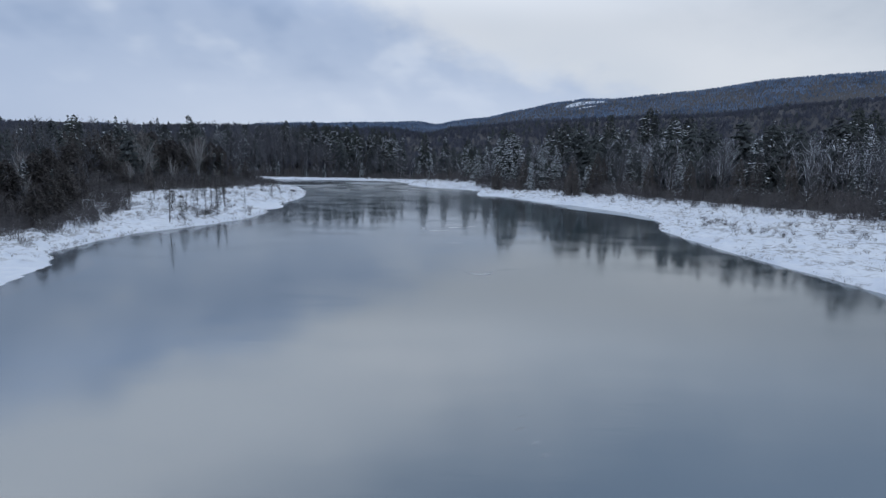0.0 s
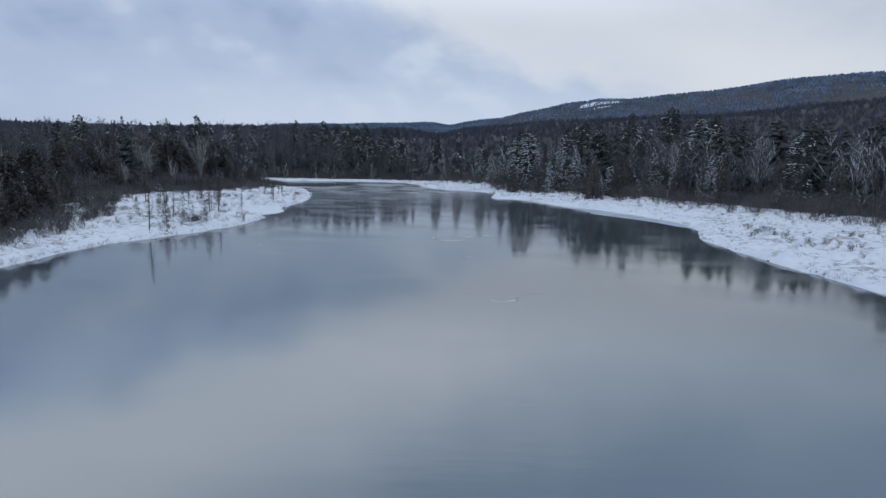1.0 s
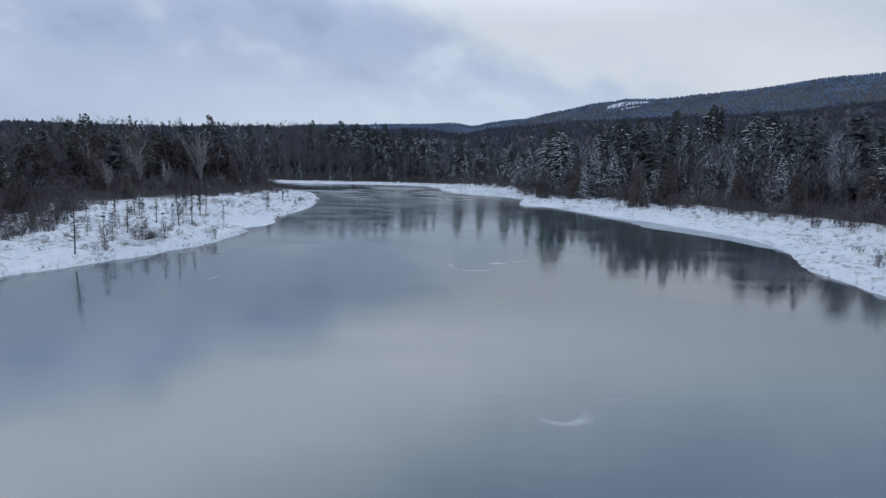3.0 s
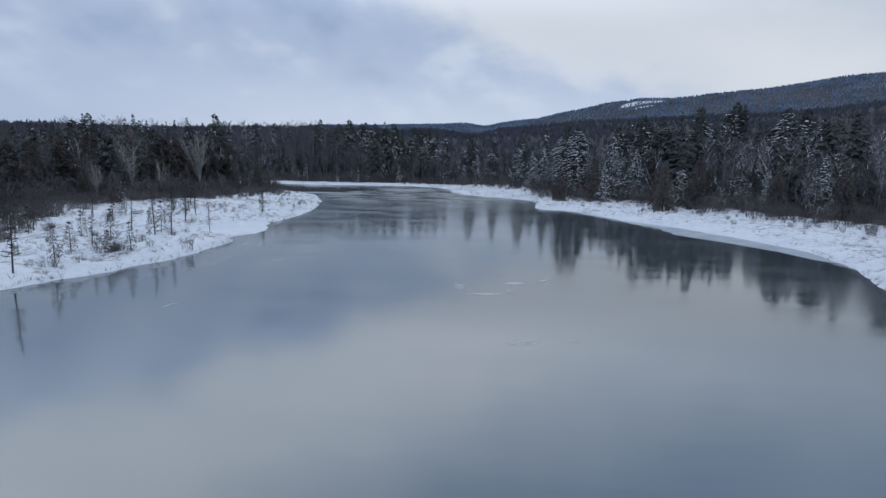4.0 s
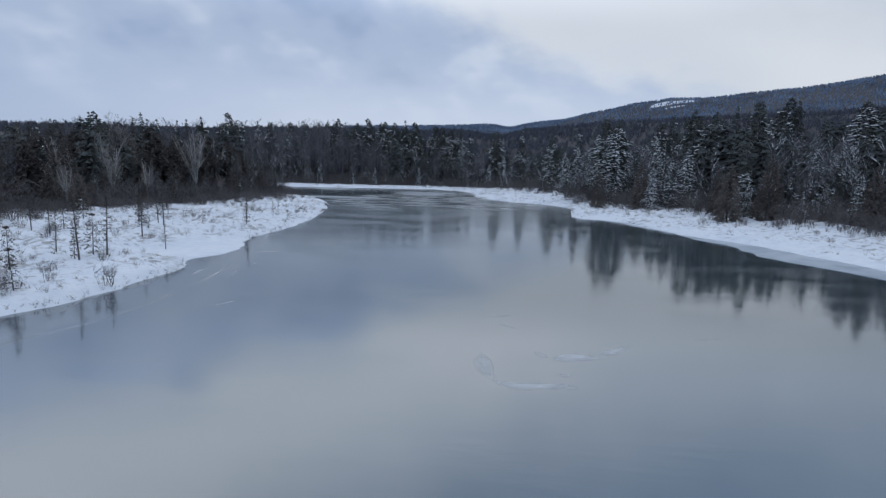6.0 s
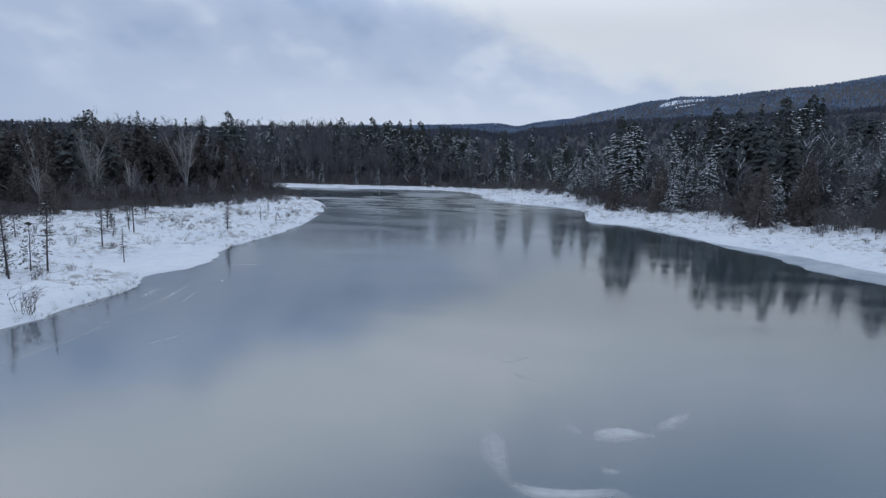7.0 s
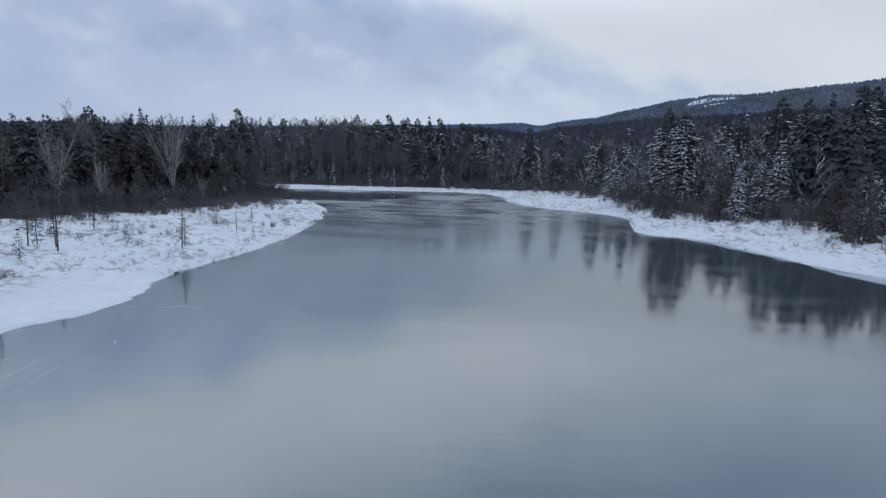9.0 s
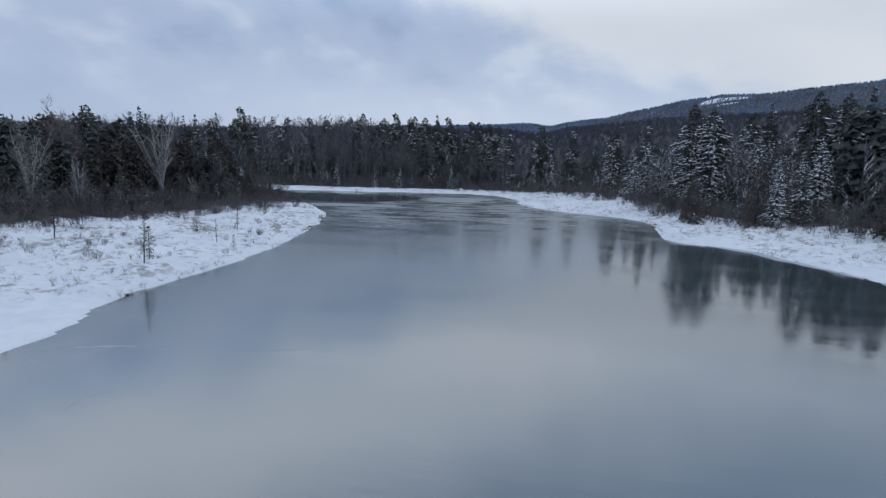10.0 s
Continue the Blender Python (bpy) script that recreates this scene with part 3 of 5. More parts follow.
WISPS = [([(-2.1, 79.7), (-1.8, 77.7), (-1.5, 76.3), (-1.0, 75.5)], 0.30, 0.6), ([(-1.5, 76.0), (-0.9, 75.5), (-0.1, 75.3), (1.2, 75.5), (2.1, 75.7), (2.7, 75.3)], 0.40, 1.0), ([(1.6, 78.9), (2.2, 79.4), (2.9, 79.8), (3.6, 79.8), (4.4, 79.8)], 0.36, 1.0),
         ([(4.1, 80.2), (5.0, 81.1), (5.8, 82.0), (6.3, 82.4)], 0.24, 0.7), ([(0.7, 80.3), (1.1, 79.7), (1.3, 79.2)], 0.2, 0.4), ([(1.6, 77.1), (2.1, 77.0), (2.5, 77.0)], 0.2, 0.6),
         ([(1.5, 63.7), (2.1, 63.7), (2.9, 63.9), (3.4, 64.4), (3.7, 64.6)], 0.22, 0.55), ([(2.0, 64.3), (2.2, 64.1), (2.3, 63.8)], 0.08, 0.8), ([(5.1, 64.5), (5.5, 64.6), (5.9, 64.6)], 0.12, 0.4),
         ([(3.2, 46.5), (3.6, 45.7), (4.4, 45.4), (5.3, 45.9), (5.5, 46.6), (6.1, 46.7)], 0.26, 0.8), ([(5.9, 47.3), (7.1, 48.1), (8.3, 48.3)], 0.16, 0.3), ([(1.4, 47.7), (2.6, 47.7), (3.6, 47.5)], 0.14, 0.25),
         ([(-2.4, 86.7), (-1.6, 86.6), (-0.8, 87.3), (-0.4, 87.7)], 0.14, 0.4), ([(-1.4, 85.2), (-0.8, 84.7), (-0.2, 84.2)], 0.12, 0.3), ([(10.2, 84.2), (11.0, 84.6), (12.1, 85.0)], 0.14, 0.3),
         ([(-25.9, 71.3), (-26.7, 73.8), (-26.6, 76.0), (-25.7, 78.0), (-25.0, 81.5), (-24.9, 85.9), (-26.5, 91.5)], 0.13, 0.32), ([(-21.8, 67.2), (-20.7, 67.5), (-20.5, 68.4), (-19.6, 69.0)], 0.14, 0.5), ([(-20.8, 84.3), (-20.2, 85.7), (-19.3, 87.6)], 0.09, 0.5),
         ([(-25.4, 91.0), (-25.7, 92.9), (-26.1, 95.6), (-27.3, 99.8)], 0.16, 0.45), ([(-23.8, 92.0), (-24.2, 94.0), (-25.0, 96.6), (-25.4, 98.1)], 0.12, 0.4), ([(-26.9, 92.6), (-27.9, 95.4), (-27.7, 98.0)], 0.16, 0.45), ([(-26.3, 107.2), (-24.9, 107.8), (-23.4, 108.2)], 0.09, 0.4)]
FLECKS = [(-24.0, 98.2), (-23.2, 96.8), (-22.7, 94.6), (-24.6, 96.0), (-23.0, 95.4), (-23.6, 93.2), (-25.0, 99.6), (-21.8, 95.6), (4.0, 17.6), (4.4, 16.6), (4.2, 18.6), (4.6, 15.8), (20.5, 55.0)]
WISPS += [
    ([(-29.3, 105.3), (-28.7, 106.2), (-27.6, 106.9), (-25.4, 107.7), (-23.9, 108.0)], 0.09, 0.5),
    ([(-20.3, 108.2), (-19.4, 108.6), (-18.0, 109.2), (-16.8, 109.7)], 0.06, 0.35),
    ([(-29.1, 104.8), (-28.2, 104.6), (-27.2, 104.1), (-27.5, 104.6)], 0.1, 0.35),
    ([(-24.5, 98.2), (-25.0, 99.4), (-24.9, 99.9)], 0.08, 0.35),
    ([(-22.6, 100.6), (-22.7, 102.1), (-22.1, 102.9)], 0.06, 0.3),
    ([(-29.9, 101.3), (-28.7, 102.0), (-28.3, 103.3)], 0.12, 0.3),
    ([(-24.7, 99.8), (-25.1, 100.3), (-25.5, 100.7)], 0.07, 0.7),
]
WISPS += [([(x, y), (x + 0.25, y + 0.2), (x + 0.5, y + 0.3)], 0.06, 0.25) for x, y in FLECKS]
for i, (pts, w, strength) in enumerate(WISPS):
    frost_streak(pts, w, 70 + i, strength * 0.9)


# ---- trees ----
def trunk_line(rng, h, lean=0.03, steps=7):
    ax, ay = rng.uniform(-lean, lean), rng.uniform(-lean, lean)
    return [Vector((ax * h * t + rng.uniform(-1, 1) * 0.006 * h * t, ay * h * t + rng.uniform(-1, 1) * 0.006 * h * t, h * t))
            for t in [i / (steps - 1) for i in range(steps)]]


def along(line, t):
    t = max(0.0, min(0.9999, t)) * (len(line) - 1)
    i = int(t)
    return line[i].lerp(line[i + 1], t - i)


def bough(rng, crown, snow, base, yaw, length, slope, spray, cover, laden):
    """One bough: short sprays of needles to both sides and below its axis, with small pads of snow where the crown is laden."""
    out = Vector((math.cos(yaw), math.sin(yaw), 0))
    side = Vector((-out.y, out.x, 0))
    n = max(2, int(length * (1 - 0.3) / (0.62 * spray)))
    for j in range(n):
        s = 0.3 + 0.7 * (j + rng.uniform(0.2, 1.0)) / n
        c = base + out * length * s + Vector((0, 0, slope * length * s - 0.22 * length * s * s + rng.uniform(-0.12, 0.12)))
        tilt = Vector((0, 0, rng.uniform(-0.42, 0.30) * spray))
        a, b = c - out * spray * 0.40 - tilt, c + out * spray * 0.36 + tilt
        for k in (-1, 1):
            way = out * rng.uniform(0.35, 0.95) + side * k * rng.uniform(0.4, 1.0) + Vector((0, 0, rng.uniform(-0.85, 0.45)))
            crown.tri(a, b, c + way * spray * rng.uniform(0.6, 1.15))
        crown.tri(a, b, c + out * spray * rng.uniform(-0.3, 0.5) + side * spray * rng.uniform(-0.4, 0.4) + Vector((0, 0, spray * (rng.uniform(0.3, 0.7) if rng.random() < 0.3 else -rng.uniform(0.5, 1.0)))))
        if s > 0.4 and rng.random() < cover and laden(c):
            w = spray * rng.uniform(0.34, 0.86)
            lift = Vector((0, 0, 0.12 + 0.15 * w))
            p, q = c - out * spray * rng.uniform(0.1, 0.6) + lift, c + out * spray * rng.uniform(0.5, 1.2) + lift - Vector((0, 0, rng.uniform(0.1, 0.5) * spray))
            m = p.lerp(q, rng.uniform(0.4, 0.7)) - Vector((0, 0, 0.35 * w))
            snow.tri(p, q, m + side * w)
            snow.tri(p, m - side * w, q)


def crown_reach(shape, u):
    """How far the boughs of a kind of conifer reach, from 0 at the crown's foot to 1 at its tip."""
    if shape == "pine":
        return (1 - u ** 2.8) ** 0.7 * (0.45 + 0.55 * min(1, 1.8 * u))
    if shape == "cedar":
        return (1 - u ** 1.9) ** 0.75 * min(1, 0.75 + 1.5 * u)
    if shape == "fir":
        return (1 - u) ** 0.72 * min(1, 0.6 + 2.5 * u)
    return (1 - u) ** 0.88 * min(1, 0.45 + 4 * u)


def conifer(name, seed, h, spread, base, laden, label, needles, shape="spruce", levels=40, per=7, ragged=0.3, clear=0.0, spray=0.62):
    """A spruce, fir, pine or cedar with trunk, crown and the snow on its boughs; clear is the share of the top that has shed its snow."""
    rng = random.Random(seed)
    root = new(name)
    line = trunk_line(rng, h)
    trunk, crown, snow = Soup(), Soup(), Soup()
    trunk.tube([tuple(p) for p in line], [0.013 * h * (1 - 0.93 * i / 6) + 0.01 for i in range(7)], 6)
    thr = 0.30 - 0.80 * laden
    lean = rng.uniform(0, 6.28)
    for i in range(levels):
        u = (i + rng.random()) / levels
        t = base + (0.985 - base) * u
        p = along(line, t)
        layer = 1 + ragged * 0.5 * math.sin(1.7 * t * h + seed)
        n = max(5, int(per * (0.7 + 0.5 * (1 - u))))
        yaw0 = rng.uniform(0, 6.28)
        for k in range(n):
            yaw = yaw0 + 6.283 * k / n + rng.uniform(-0.4, 0.4)
            lobe = noise.noise(Vector((1.3 * math.cos(yaw), 1.3 * math.sin(yaw), 0.30 * t * h + 3.7 * seed)))
            if lobe < -0.30 and rng.random() < 1.6 * ragged:
                continue
            ln = spread * crown_reach(shape, u) * layer * (1 + 1.5 * ragged * lobe) * rng.uniform(1 - 1.2 * ragged, 1 + 0.5 * ragged) + 0.12
            slope = (0.30 * u - 0.12 if shape == "pine" else 0.55 * u - 0.22) + rng.uniform(-0.12, 0.12)
            facing = 0.10 * math.cos(yaw - lean)
            holds = (lambda c: False) if u > 1 - clear else (lambda c: noise.noise(c * 0.42 + Vector((seed, 0, 0))) + facing > thr)
            bough(rng, crown, snow, p, yaw, max(0.3, ln), slope, spray * rng.uniform(0.75, 1.2) * (0.42 + 0.58 * min(1, ln / 1.3)), min(1, 0.45 + 0.7 * laden), holds)
    tip = line[-1]
    for k in range(7):
        a = 0.9 * k
        crown.spike(tip - Vector((0, 0, 0.045 * h * rng.random())), tip + Vector((0.25 * math.cos(a), 0.25 * math.sin(a), 0.008 * h * rng.random() - 0.1)), 0.10)
    part("trunk", trunk, M_BARK, root)
    part("crown", crown, needles, root)
    if snow.f:
        tagged(part("snow_load", snow, M_SNOW_SOFT, root, "white pads of snow on the boughs"), kind="stuff")
    return tagged(root, label, "tree")


def hardwood(name, seed, h, label, bark, twig, forks=1, spread=0.42, limbs=18, fine=5, dusted=0.0, first=0.2, stout=1.0, dome=0.0, fork_at=0.0, twig_r=0.027, splay=(0.10, 0.32)):
    """A bare tree: a forking trunk, rising limbs, branches and fine twigs."""
    rng = random.Random(seed)
    root = new(name)
    trunk, crown, snow = Soup(), Soup(), Soup()
    yaw0 = rng.uniform(0, 6.28)
    for stem in range(forks):
        yaw = yaw0 + 6.283 * stem / forks + rng.uniform(-0.5, 0.5)
        lean = 0.02 if forks == 1 else rng.uniform(*splay)
        sh = h * (1 if stem == 0 else rng.uniform(0.72, 0.98))
        start = fork_at if stem else 0.0
        line = []
        for t in [start + (1 - start) * i / 7 for i in range(8)]:
            u = max(0.0, t - fork_at) / (1 - fork_at)
            wander = 0.012 * h * min(t, 2 * u + 0.15)
            line.append(Vector((math.cos(yaw) * lean * sh * u ** 1.2 + rng.uniform(-1, 1) * wander, math.sin(yaw) * lean * sh * u ** 1.2 + rng.uniform(-1, 1) * wander, sh * t)))
        r0 = 0.011 * h * (1 if forks == 1 else 0.7) * stout
        trunk.tube([tuple(p) for p in line], [r0 * (1 - 0.9 * i / 7) + 0.012 for i in range(8)], 6)
        for i in range(limbs):
            t = first + (0.97 - first) * (i + rng.random()) / limbs
            p = along(line, t)
            a = rng.uniform(0, 6.28)
            ln = h * spread * (1.05 - t + dome * t) * rng.uniform(0.6, 1.1) + 0.03 * h
            up = rng.uniform(0.7, 1.6)
            d = Vector((math.cos(a), math.sin(a), up)).normalized()
            q1, q2 = p + d * ln * 0.5, p + d * ln + Vector((0, 0, 0.12 * ln))
            trunk.tube([tuple(p), tuple(q1), tuple(q2)], [(0.0042 * h * (1.1 - t) + 0.018) * stout, (0.0028 * h * (1.1 - t) + 0.014) * stout, 0.012 * stout], 3)
            if rng.random() < dusted:
                s = Vector((-d.y, d.x, 0)).normalized() * (0.03 + 0.03 * rng.random())
                lift = Vector((0, 0, 0.05))
                for u0 in (rng.uniform(0.0, 0.3), rng.uniform(0.45, 0.7)):
                    m0, m1 = p.lerp(q2, u0) + lift, p.lerp(q2, u0 + rng.uniform(0.1, 0.25)) + lift
                    snow.strip([m0 - s, m1 - s * 0.5], [m0 + s, m1 + s * 0.5])
            for j in range(7):
                u = rng.uniform(0.25, 1.0)
                o = p.lerp(q1, u * 2) if u < 0.5 else q1.lerp(q2, u * 2 - 1)
                e = (d + Vector((rng.uniform(-1, 1), rng.uniform(-1, 1), rng.uniform(-0.4, 0.8))) * 0.75).normalized()
                bl = ln * rng.uniform(0.25, 0.5)
                end = o + e * bl
                crown.spike(o, end, 0.022)
                if rng.random() < dusted * 0.8:
                    s = Vector((-e.y, e.x, 0)).normalized() * 0.035
                    lift = Vector((0, 0, 0.04))
                    mid = o.lerp(end, rng.uniform(0.5, 0.9))
                    snow.strip([o + lift - s, mid + lift - s * 0.5], [o + lift + s, mid + lift + s * 0.5])
                for k in range(fine):
                    o2 = o.lerp(end, rng.uniform(0.2, 1.0))
                    e2 = (e + Vector((rng.uniform(-1, 1), rng.uniform(-1, 1), rng.uniform(-0.3, 0.8))) * 0.7).normalized()
                    crown.blade(o2, o2 + e2 * bl * rng.uniform(0.35, 0.75), twig_r)
    part("trunk", trunk, bark, root)
    part("crown", crown, twig, root)
    if snow.f:
        tagged(part("snow_load", snow, M_SNOW_SOFT, root, "thin white snow along the branches"), kind="stuff")
    return tagged(root, label, "tree")


def larch(name, seed, h, spread, label, rows=60, sub=5, bark=None, twig=None, first=0.04, thick=0.02):
    """A bare, cone-shaped larch: one mast and many fine level branches."""
    rng = random.Random(seed)
    root = new(name)
    trunk, crown = Soup(), Soup()
    line = trunk_line(rng, h, 0.04)
    trunk.tube([tuple(p) for p in line], [0.011 * h * (1 - 0.9 * i / 6) + 0.012 for i in range(7)], 5)
    for i in range(rows):
        t = first + (0.98 - first) * (i + rng.random()) / rows
        for k in range(2):
            a = rng.uniform(0, 6.28)
            p = along(line, t)
            d = Vector((math.cos(a), math.sin(a), rng.uniform(-0.15, 0.45))).normalized()
            ln = spread * (1 - t) ** 0.75 * rng.uniform(0.55, 1.1) + 0.05 * spread
            q = p + d * ln
            crown.spike(p, q, thick)
            for j in range(sub):
                o = p.lerp(q, rng.uniform(0.2, 1))
                e = (d + Vector((rng.uniform(-1, 1), rng.uniform(-1, 1), rng.uniform(-0.7, 0.7)))).normalized()
                crown.blade(o, o + e * ln * rng.uniform(0.15, 0.42), thick * 1.2)
    part("trunk", trunk, bark or M_BARK, root)
    part("crown", crown, twig or M_LARCH, root)
    return tagged(root, label, "tree")


def shrub_soup(seed, h, stems=17, lean=0.6, twigs=6, r=0.028):
    rng = random.Random(seed)
    s = Soup()
    for i in range(stems):
        a, l = rng.uniform(0, 6.28), rng.uniform(0.1, lean)
        p = Vector((rng.uniform(-0.3, 0.3) * h, rng.uniform(-0.3, 0.3) * h, -0.05))
        q = p + Vector((math.cos(a) * l, math.sin(a) * l, 1)) * h * rng.uniform(0.55, 1.0)
        s.spike(p, q, r)
        for j in range(twigs):
            o = p.lerp(q, rng.uniform(0.3, 1))
            s.blade(o, o + Vector((rng.uniform(-1, 1), rng.uniform(-1, 1), rng.uniform(0.1, 1.2))).normalized() * h * rng.uniform(0.15, 0.4), r)
    return s


placed = {}


def put(makers, key, x, y, scale=1.0, turn=None, sink=0.05, group=""):
    """Stand one tree of a kind at (x, y): the first is the one built, the others are copies of it."""
    z = float(ground_at(x, y)[0]) - sink
    m = pose(x, y, z, 0, 0, (random.random() * 360) if turn is None else turn) @ Matrix.Diagonal((scale, scale, scale, 1))
    if key not in placed:
        placed[key] = makers[key]()
        placed[key].matrix_basis = m
        tagged(placed[key], group=group)
        return placed[key]
    ob = placed[key].copy()
    scene.collection.objects.link(ob)
    ob.matrix_basis = m
    for c in placed[key].children:
        d = c.copy()
        scene.collection.objects.link(d)
        d.parent = ob
    return ob


MAKERS = {}
for i in range(3):
    MAKERS["spruce%d" % i] = lambda i=i: conifer("spruce_tree", 100 + i, 18.0, 2.5 + 0.5 * i, 0.05, 0.20, "dark green spruce with a pointed crown and little snow", M_SPRUCE, "spruce", 38, 7, 0.26)
    MAKERS["snowy%d" % i] = lambda i=i: conifer("fir_tree", 120 + i, 18.0, 3.2 + 0.4 * i, 0.04, 0.80, "fir tree whose boughs carry thick pads of snow", M_SPRUCE, "fir", 40, 8, 0.28)
    MAKERS["dust%d" % i] = lambda i=i: conifer("fir_tree", 140 + i, 18.0, 2.9 + 0.4 * i, 0.06, 0.60, "dark fir tree with snow on some boughs", M_SPRUCE, "fir", 38, 8, 0.30)
    MAKERS["bare%d" % i] = lambda i=i: hardwood("bare_tree", 200 + i, 15.0, "leafless grey-brown hardwood tree", M_BARK, M_TWIG)
    MAKERS["barewhite%d" % i] = lambda i=i: hardwood("bare_tree", 220 + i, 13.0, "leafless hardwood with snow along its branches", M_BARK, M_TWIG, dusted=1.0, limbs=24, first=0.08)
    MAKERS["larch%d" % i] = lambda i=i: larch("larch_tree", 240 + i, 12.0, 2.6, "bare brown larch with a dense cone of twigs", 60, 7, None, None, 0.04, 0.032)
for i in range(2):
    MAKERS["biglarch%d" % i] = lambda i=i: conifer("larch_tree", 250 + i, 12.0, 3.1, 0.0, 0.0, "broad bare brown larch with a dense cone of twigs", M_LARCH, "fir", 44, 8, 0.20, 1.0, 0.40)
    MAKERS["pine%d" % i] = lambda i=i: conifer("white_pine", 160 + i, 23.0, 3.6, 0.12, 0.55, "tall white pine with ragged snow-dusted boughs", M_PINE, "pine", 46, 8, 0.36, 0.15, 0.72)
    MAKERS["whitepine%d" % i] = lambda i=i: conifer("white_pine", 166 + i, 23.0, 3.7 + 0.5 * i, 0.06, 0.78, "tall white pine with a dark top above snow-laden boughs", M_PINE, "pine", 50, 9, 0.32, 0.2 - 0.15 * i, 0.72)
    MAKERS["darkpine%d" % i] = lambda i=i: conifer("white_pine", 170 + i, 23.0, 3.9, 0.20, 0.32, "tall dark white pine with a broad ragged top", M_PINE, "pine", 44, 8, 0.38, 0.18, 0.70)
    MAKERS["cedar%d" % i] = lambda i=i: conifer("cedar_tree", 174 + i, 14.0, 4.4, 0.0, 0.0, "dense dark brown cedar with a rounded crown", M_CEDAR, "cedar", 46, 11, 0.22, 1.0, 0.62)
    MAKERS["birch%d" % i] = lambda i=i: hardwood("birch_tree", 180 + i, 15.0, "pale leafless birch with several spreading stems", M_BIRCH, M_BIRCH_TWIG, 6 - i, 0.34, 11, 5, 0.05, 0.3, 1.6)
    MAKERS["dome%d" % i] = lambda i=i: hardwood("birch_tree", 190 + i, 17.0, "tall pale birch with a round leafless crown of fine twigs", M_BIRCH, M_BIRCH_TWIG, 5, 0.24, 22, 8, 0.0, 0.42, 0.40, 0.10, 0.40, 0.011, (0.04, 0.13))
    MAKERS["broom%d" % i] = lambda i=i: hardwood("birch_tree", 194 + i, 16.0, "pale birch whose stems fan out like a broom", M_BIRCH, M_BIRCH_TWIG, 10, 0.20, 12, 5, 0.0, 0.25, 1.5, 0.25, 0.16, 0.018, (0.12, 0.36))
    MAKERS["clump%d" % i] = lambda i=i: hardwood("birch_tree", 197 + i, 16.0, "clump of pale leafless birch stems leaning apart", M_BIRCH, M_BIRCH_TWIG, 6, 0.26, 12, 5, 0.0, 0.25, 1.35, 0.2, 0.08, 0.018, (0.14, 0.42))
    MAKERS["young%d" % i] = lambda i=i: larch("young_larch", 260 + i, 4.5, 0.75, "thin young bare larch standing in the snow", 30, 6, None, M_YOUNG, 0.22, 0.022)
    MAKERS["seedling%d" % i] = lambda i=i: conifer("young_spruce", 280 + i, 3.2, 0.62, 0.08, 0.10, "small sparse young spruce standing in the snow", M_YOUNG, "spruce", 13, 4, 0.5, 0.0, 0.17)

HEIGHT = {"pine": 23.0, "whitepine": 23.0, "darkpine": 23.0, "cedar": 14.0, "spruce": 18.0, "snowy": 18.0, "dust": 18.0, "bare": 15.0, "barewhite": 13.0, "larch": 12.0, "biglarch": 12.0, "birch": 15.0, "dome": 18.2, "broom": 16.6, "clump": 16.6}


def stand(key, x, y, top, **more):
    """Plant a tree so that its tip reaches the height top over the river."""
    base = float(ground_at(x, y)[0])
    return put(MAKERS, key, x, y, (top - base) / HEIGHT[key.rstrip("0123456789")], **more)


# landmark trees: kind, x, y and the height of the tip over the river
RIGHT_TREES = [
    ("whitepine0", 22.8, 208, 23.4), ("whitepine1", 25.2, 201.7, 22), ("spruce1", 19.7, 248.7, 23.6), ("snowy1", 18.6, 238, 17), ("darkpine0", 45.8, 209.4, 26), ("pine0", 50.5, 209, 25.8),
    ("spruce0", 59.4, 217.3, 28.1), ("darkpine1", 64, 214, 29.5), ("spruce1", 67.7, 206, 25), ("whitepine1", 81.6, 198.4, 27.9), ("darkpine0", 88.5, 203, 28.2), ("snowy2", 38.7, 188.3, 15.2),
    ("snowy0", 28.3, 176.6, 10.9), ("dust1", 33.5, 181, 12.5), ("snowy1", 61, 142, 13.5), ("snowy2", 83, 149, 17), ("darkpine1", 47.7, 255, 26.3), ("spruce2", 50, 245, 27.9), ("darkpine0", 108, 300, 41), ("spruce0", 112, 297, 39.5),
    ("darkpine1", 91, 122, 23.6), ("darkpine0", 95.5, 125, 23.4), ("snowy0", 90, 116, 17.5), ("dust2", 76, 134, 18.5), ("spruce0", 84, 143, 22), ("dust0", 73, 168, 20), ("spruce2", 78, 176, 22.5),
    ("barewhite0", 51.6, 191, 17), ("barewhite1", 42, 182, 15), ("barewhite2", 28, 199, 15), ("barewhite0", 19, 222, 15), ("barewhite1", 8, 254, 14), ("barewhite2", 33, 186, 13), ("snowy1", 14, 231, 15),
    ("dust0", 30, 221, 21), ("pine0", 11, 246, 20.5), ("spruce2", 0.4, 284, 24.5), ("darkpine1", -10, 296, 25), ("snowy0", 56, 166, 15),
    ("biglarch0", 43.5, 156, 13.2), ("biglarch1", 48, 165, 12), ("biglarch0", 38.5, 166, 10.5), ("biglarch1", 55, 146, 11.5), ("biglarch0", 61, 135, 11.5), ("biglarch1", 26.5, 179, 11.8), ("biglarch0", 68, 126, 12),
    ("biglarch1", 37, 156, 11.5), ("biglarch0", 18.5, 186, 9.6), ("larch1", 57, 136, 11), ("larch0", 50, 148, 8), ("biglarch1", 75, 118, 12)]
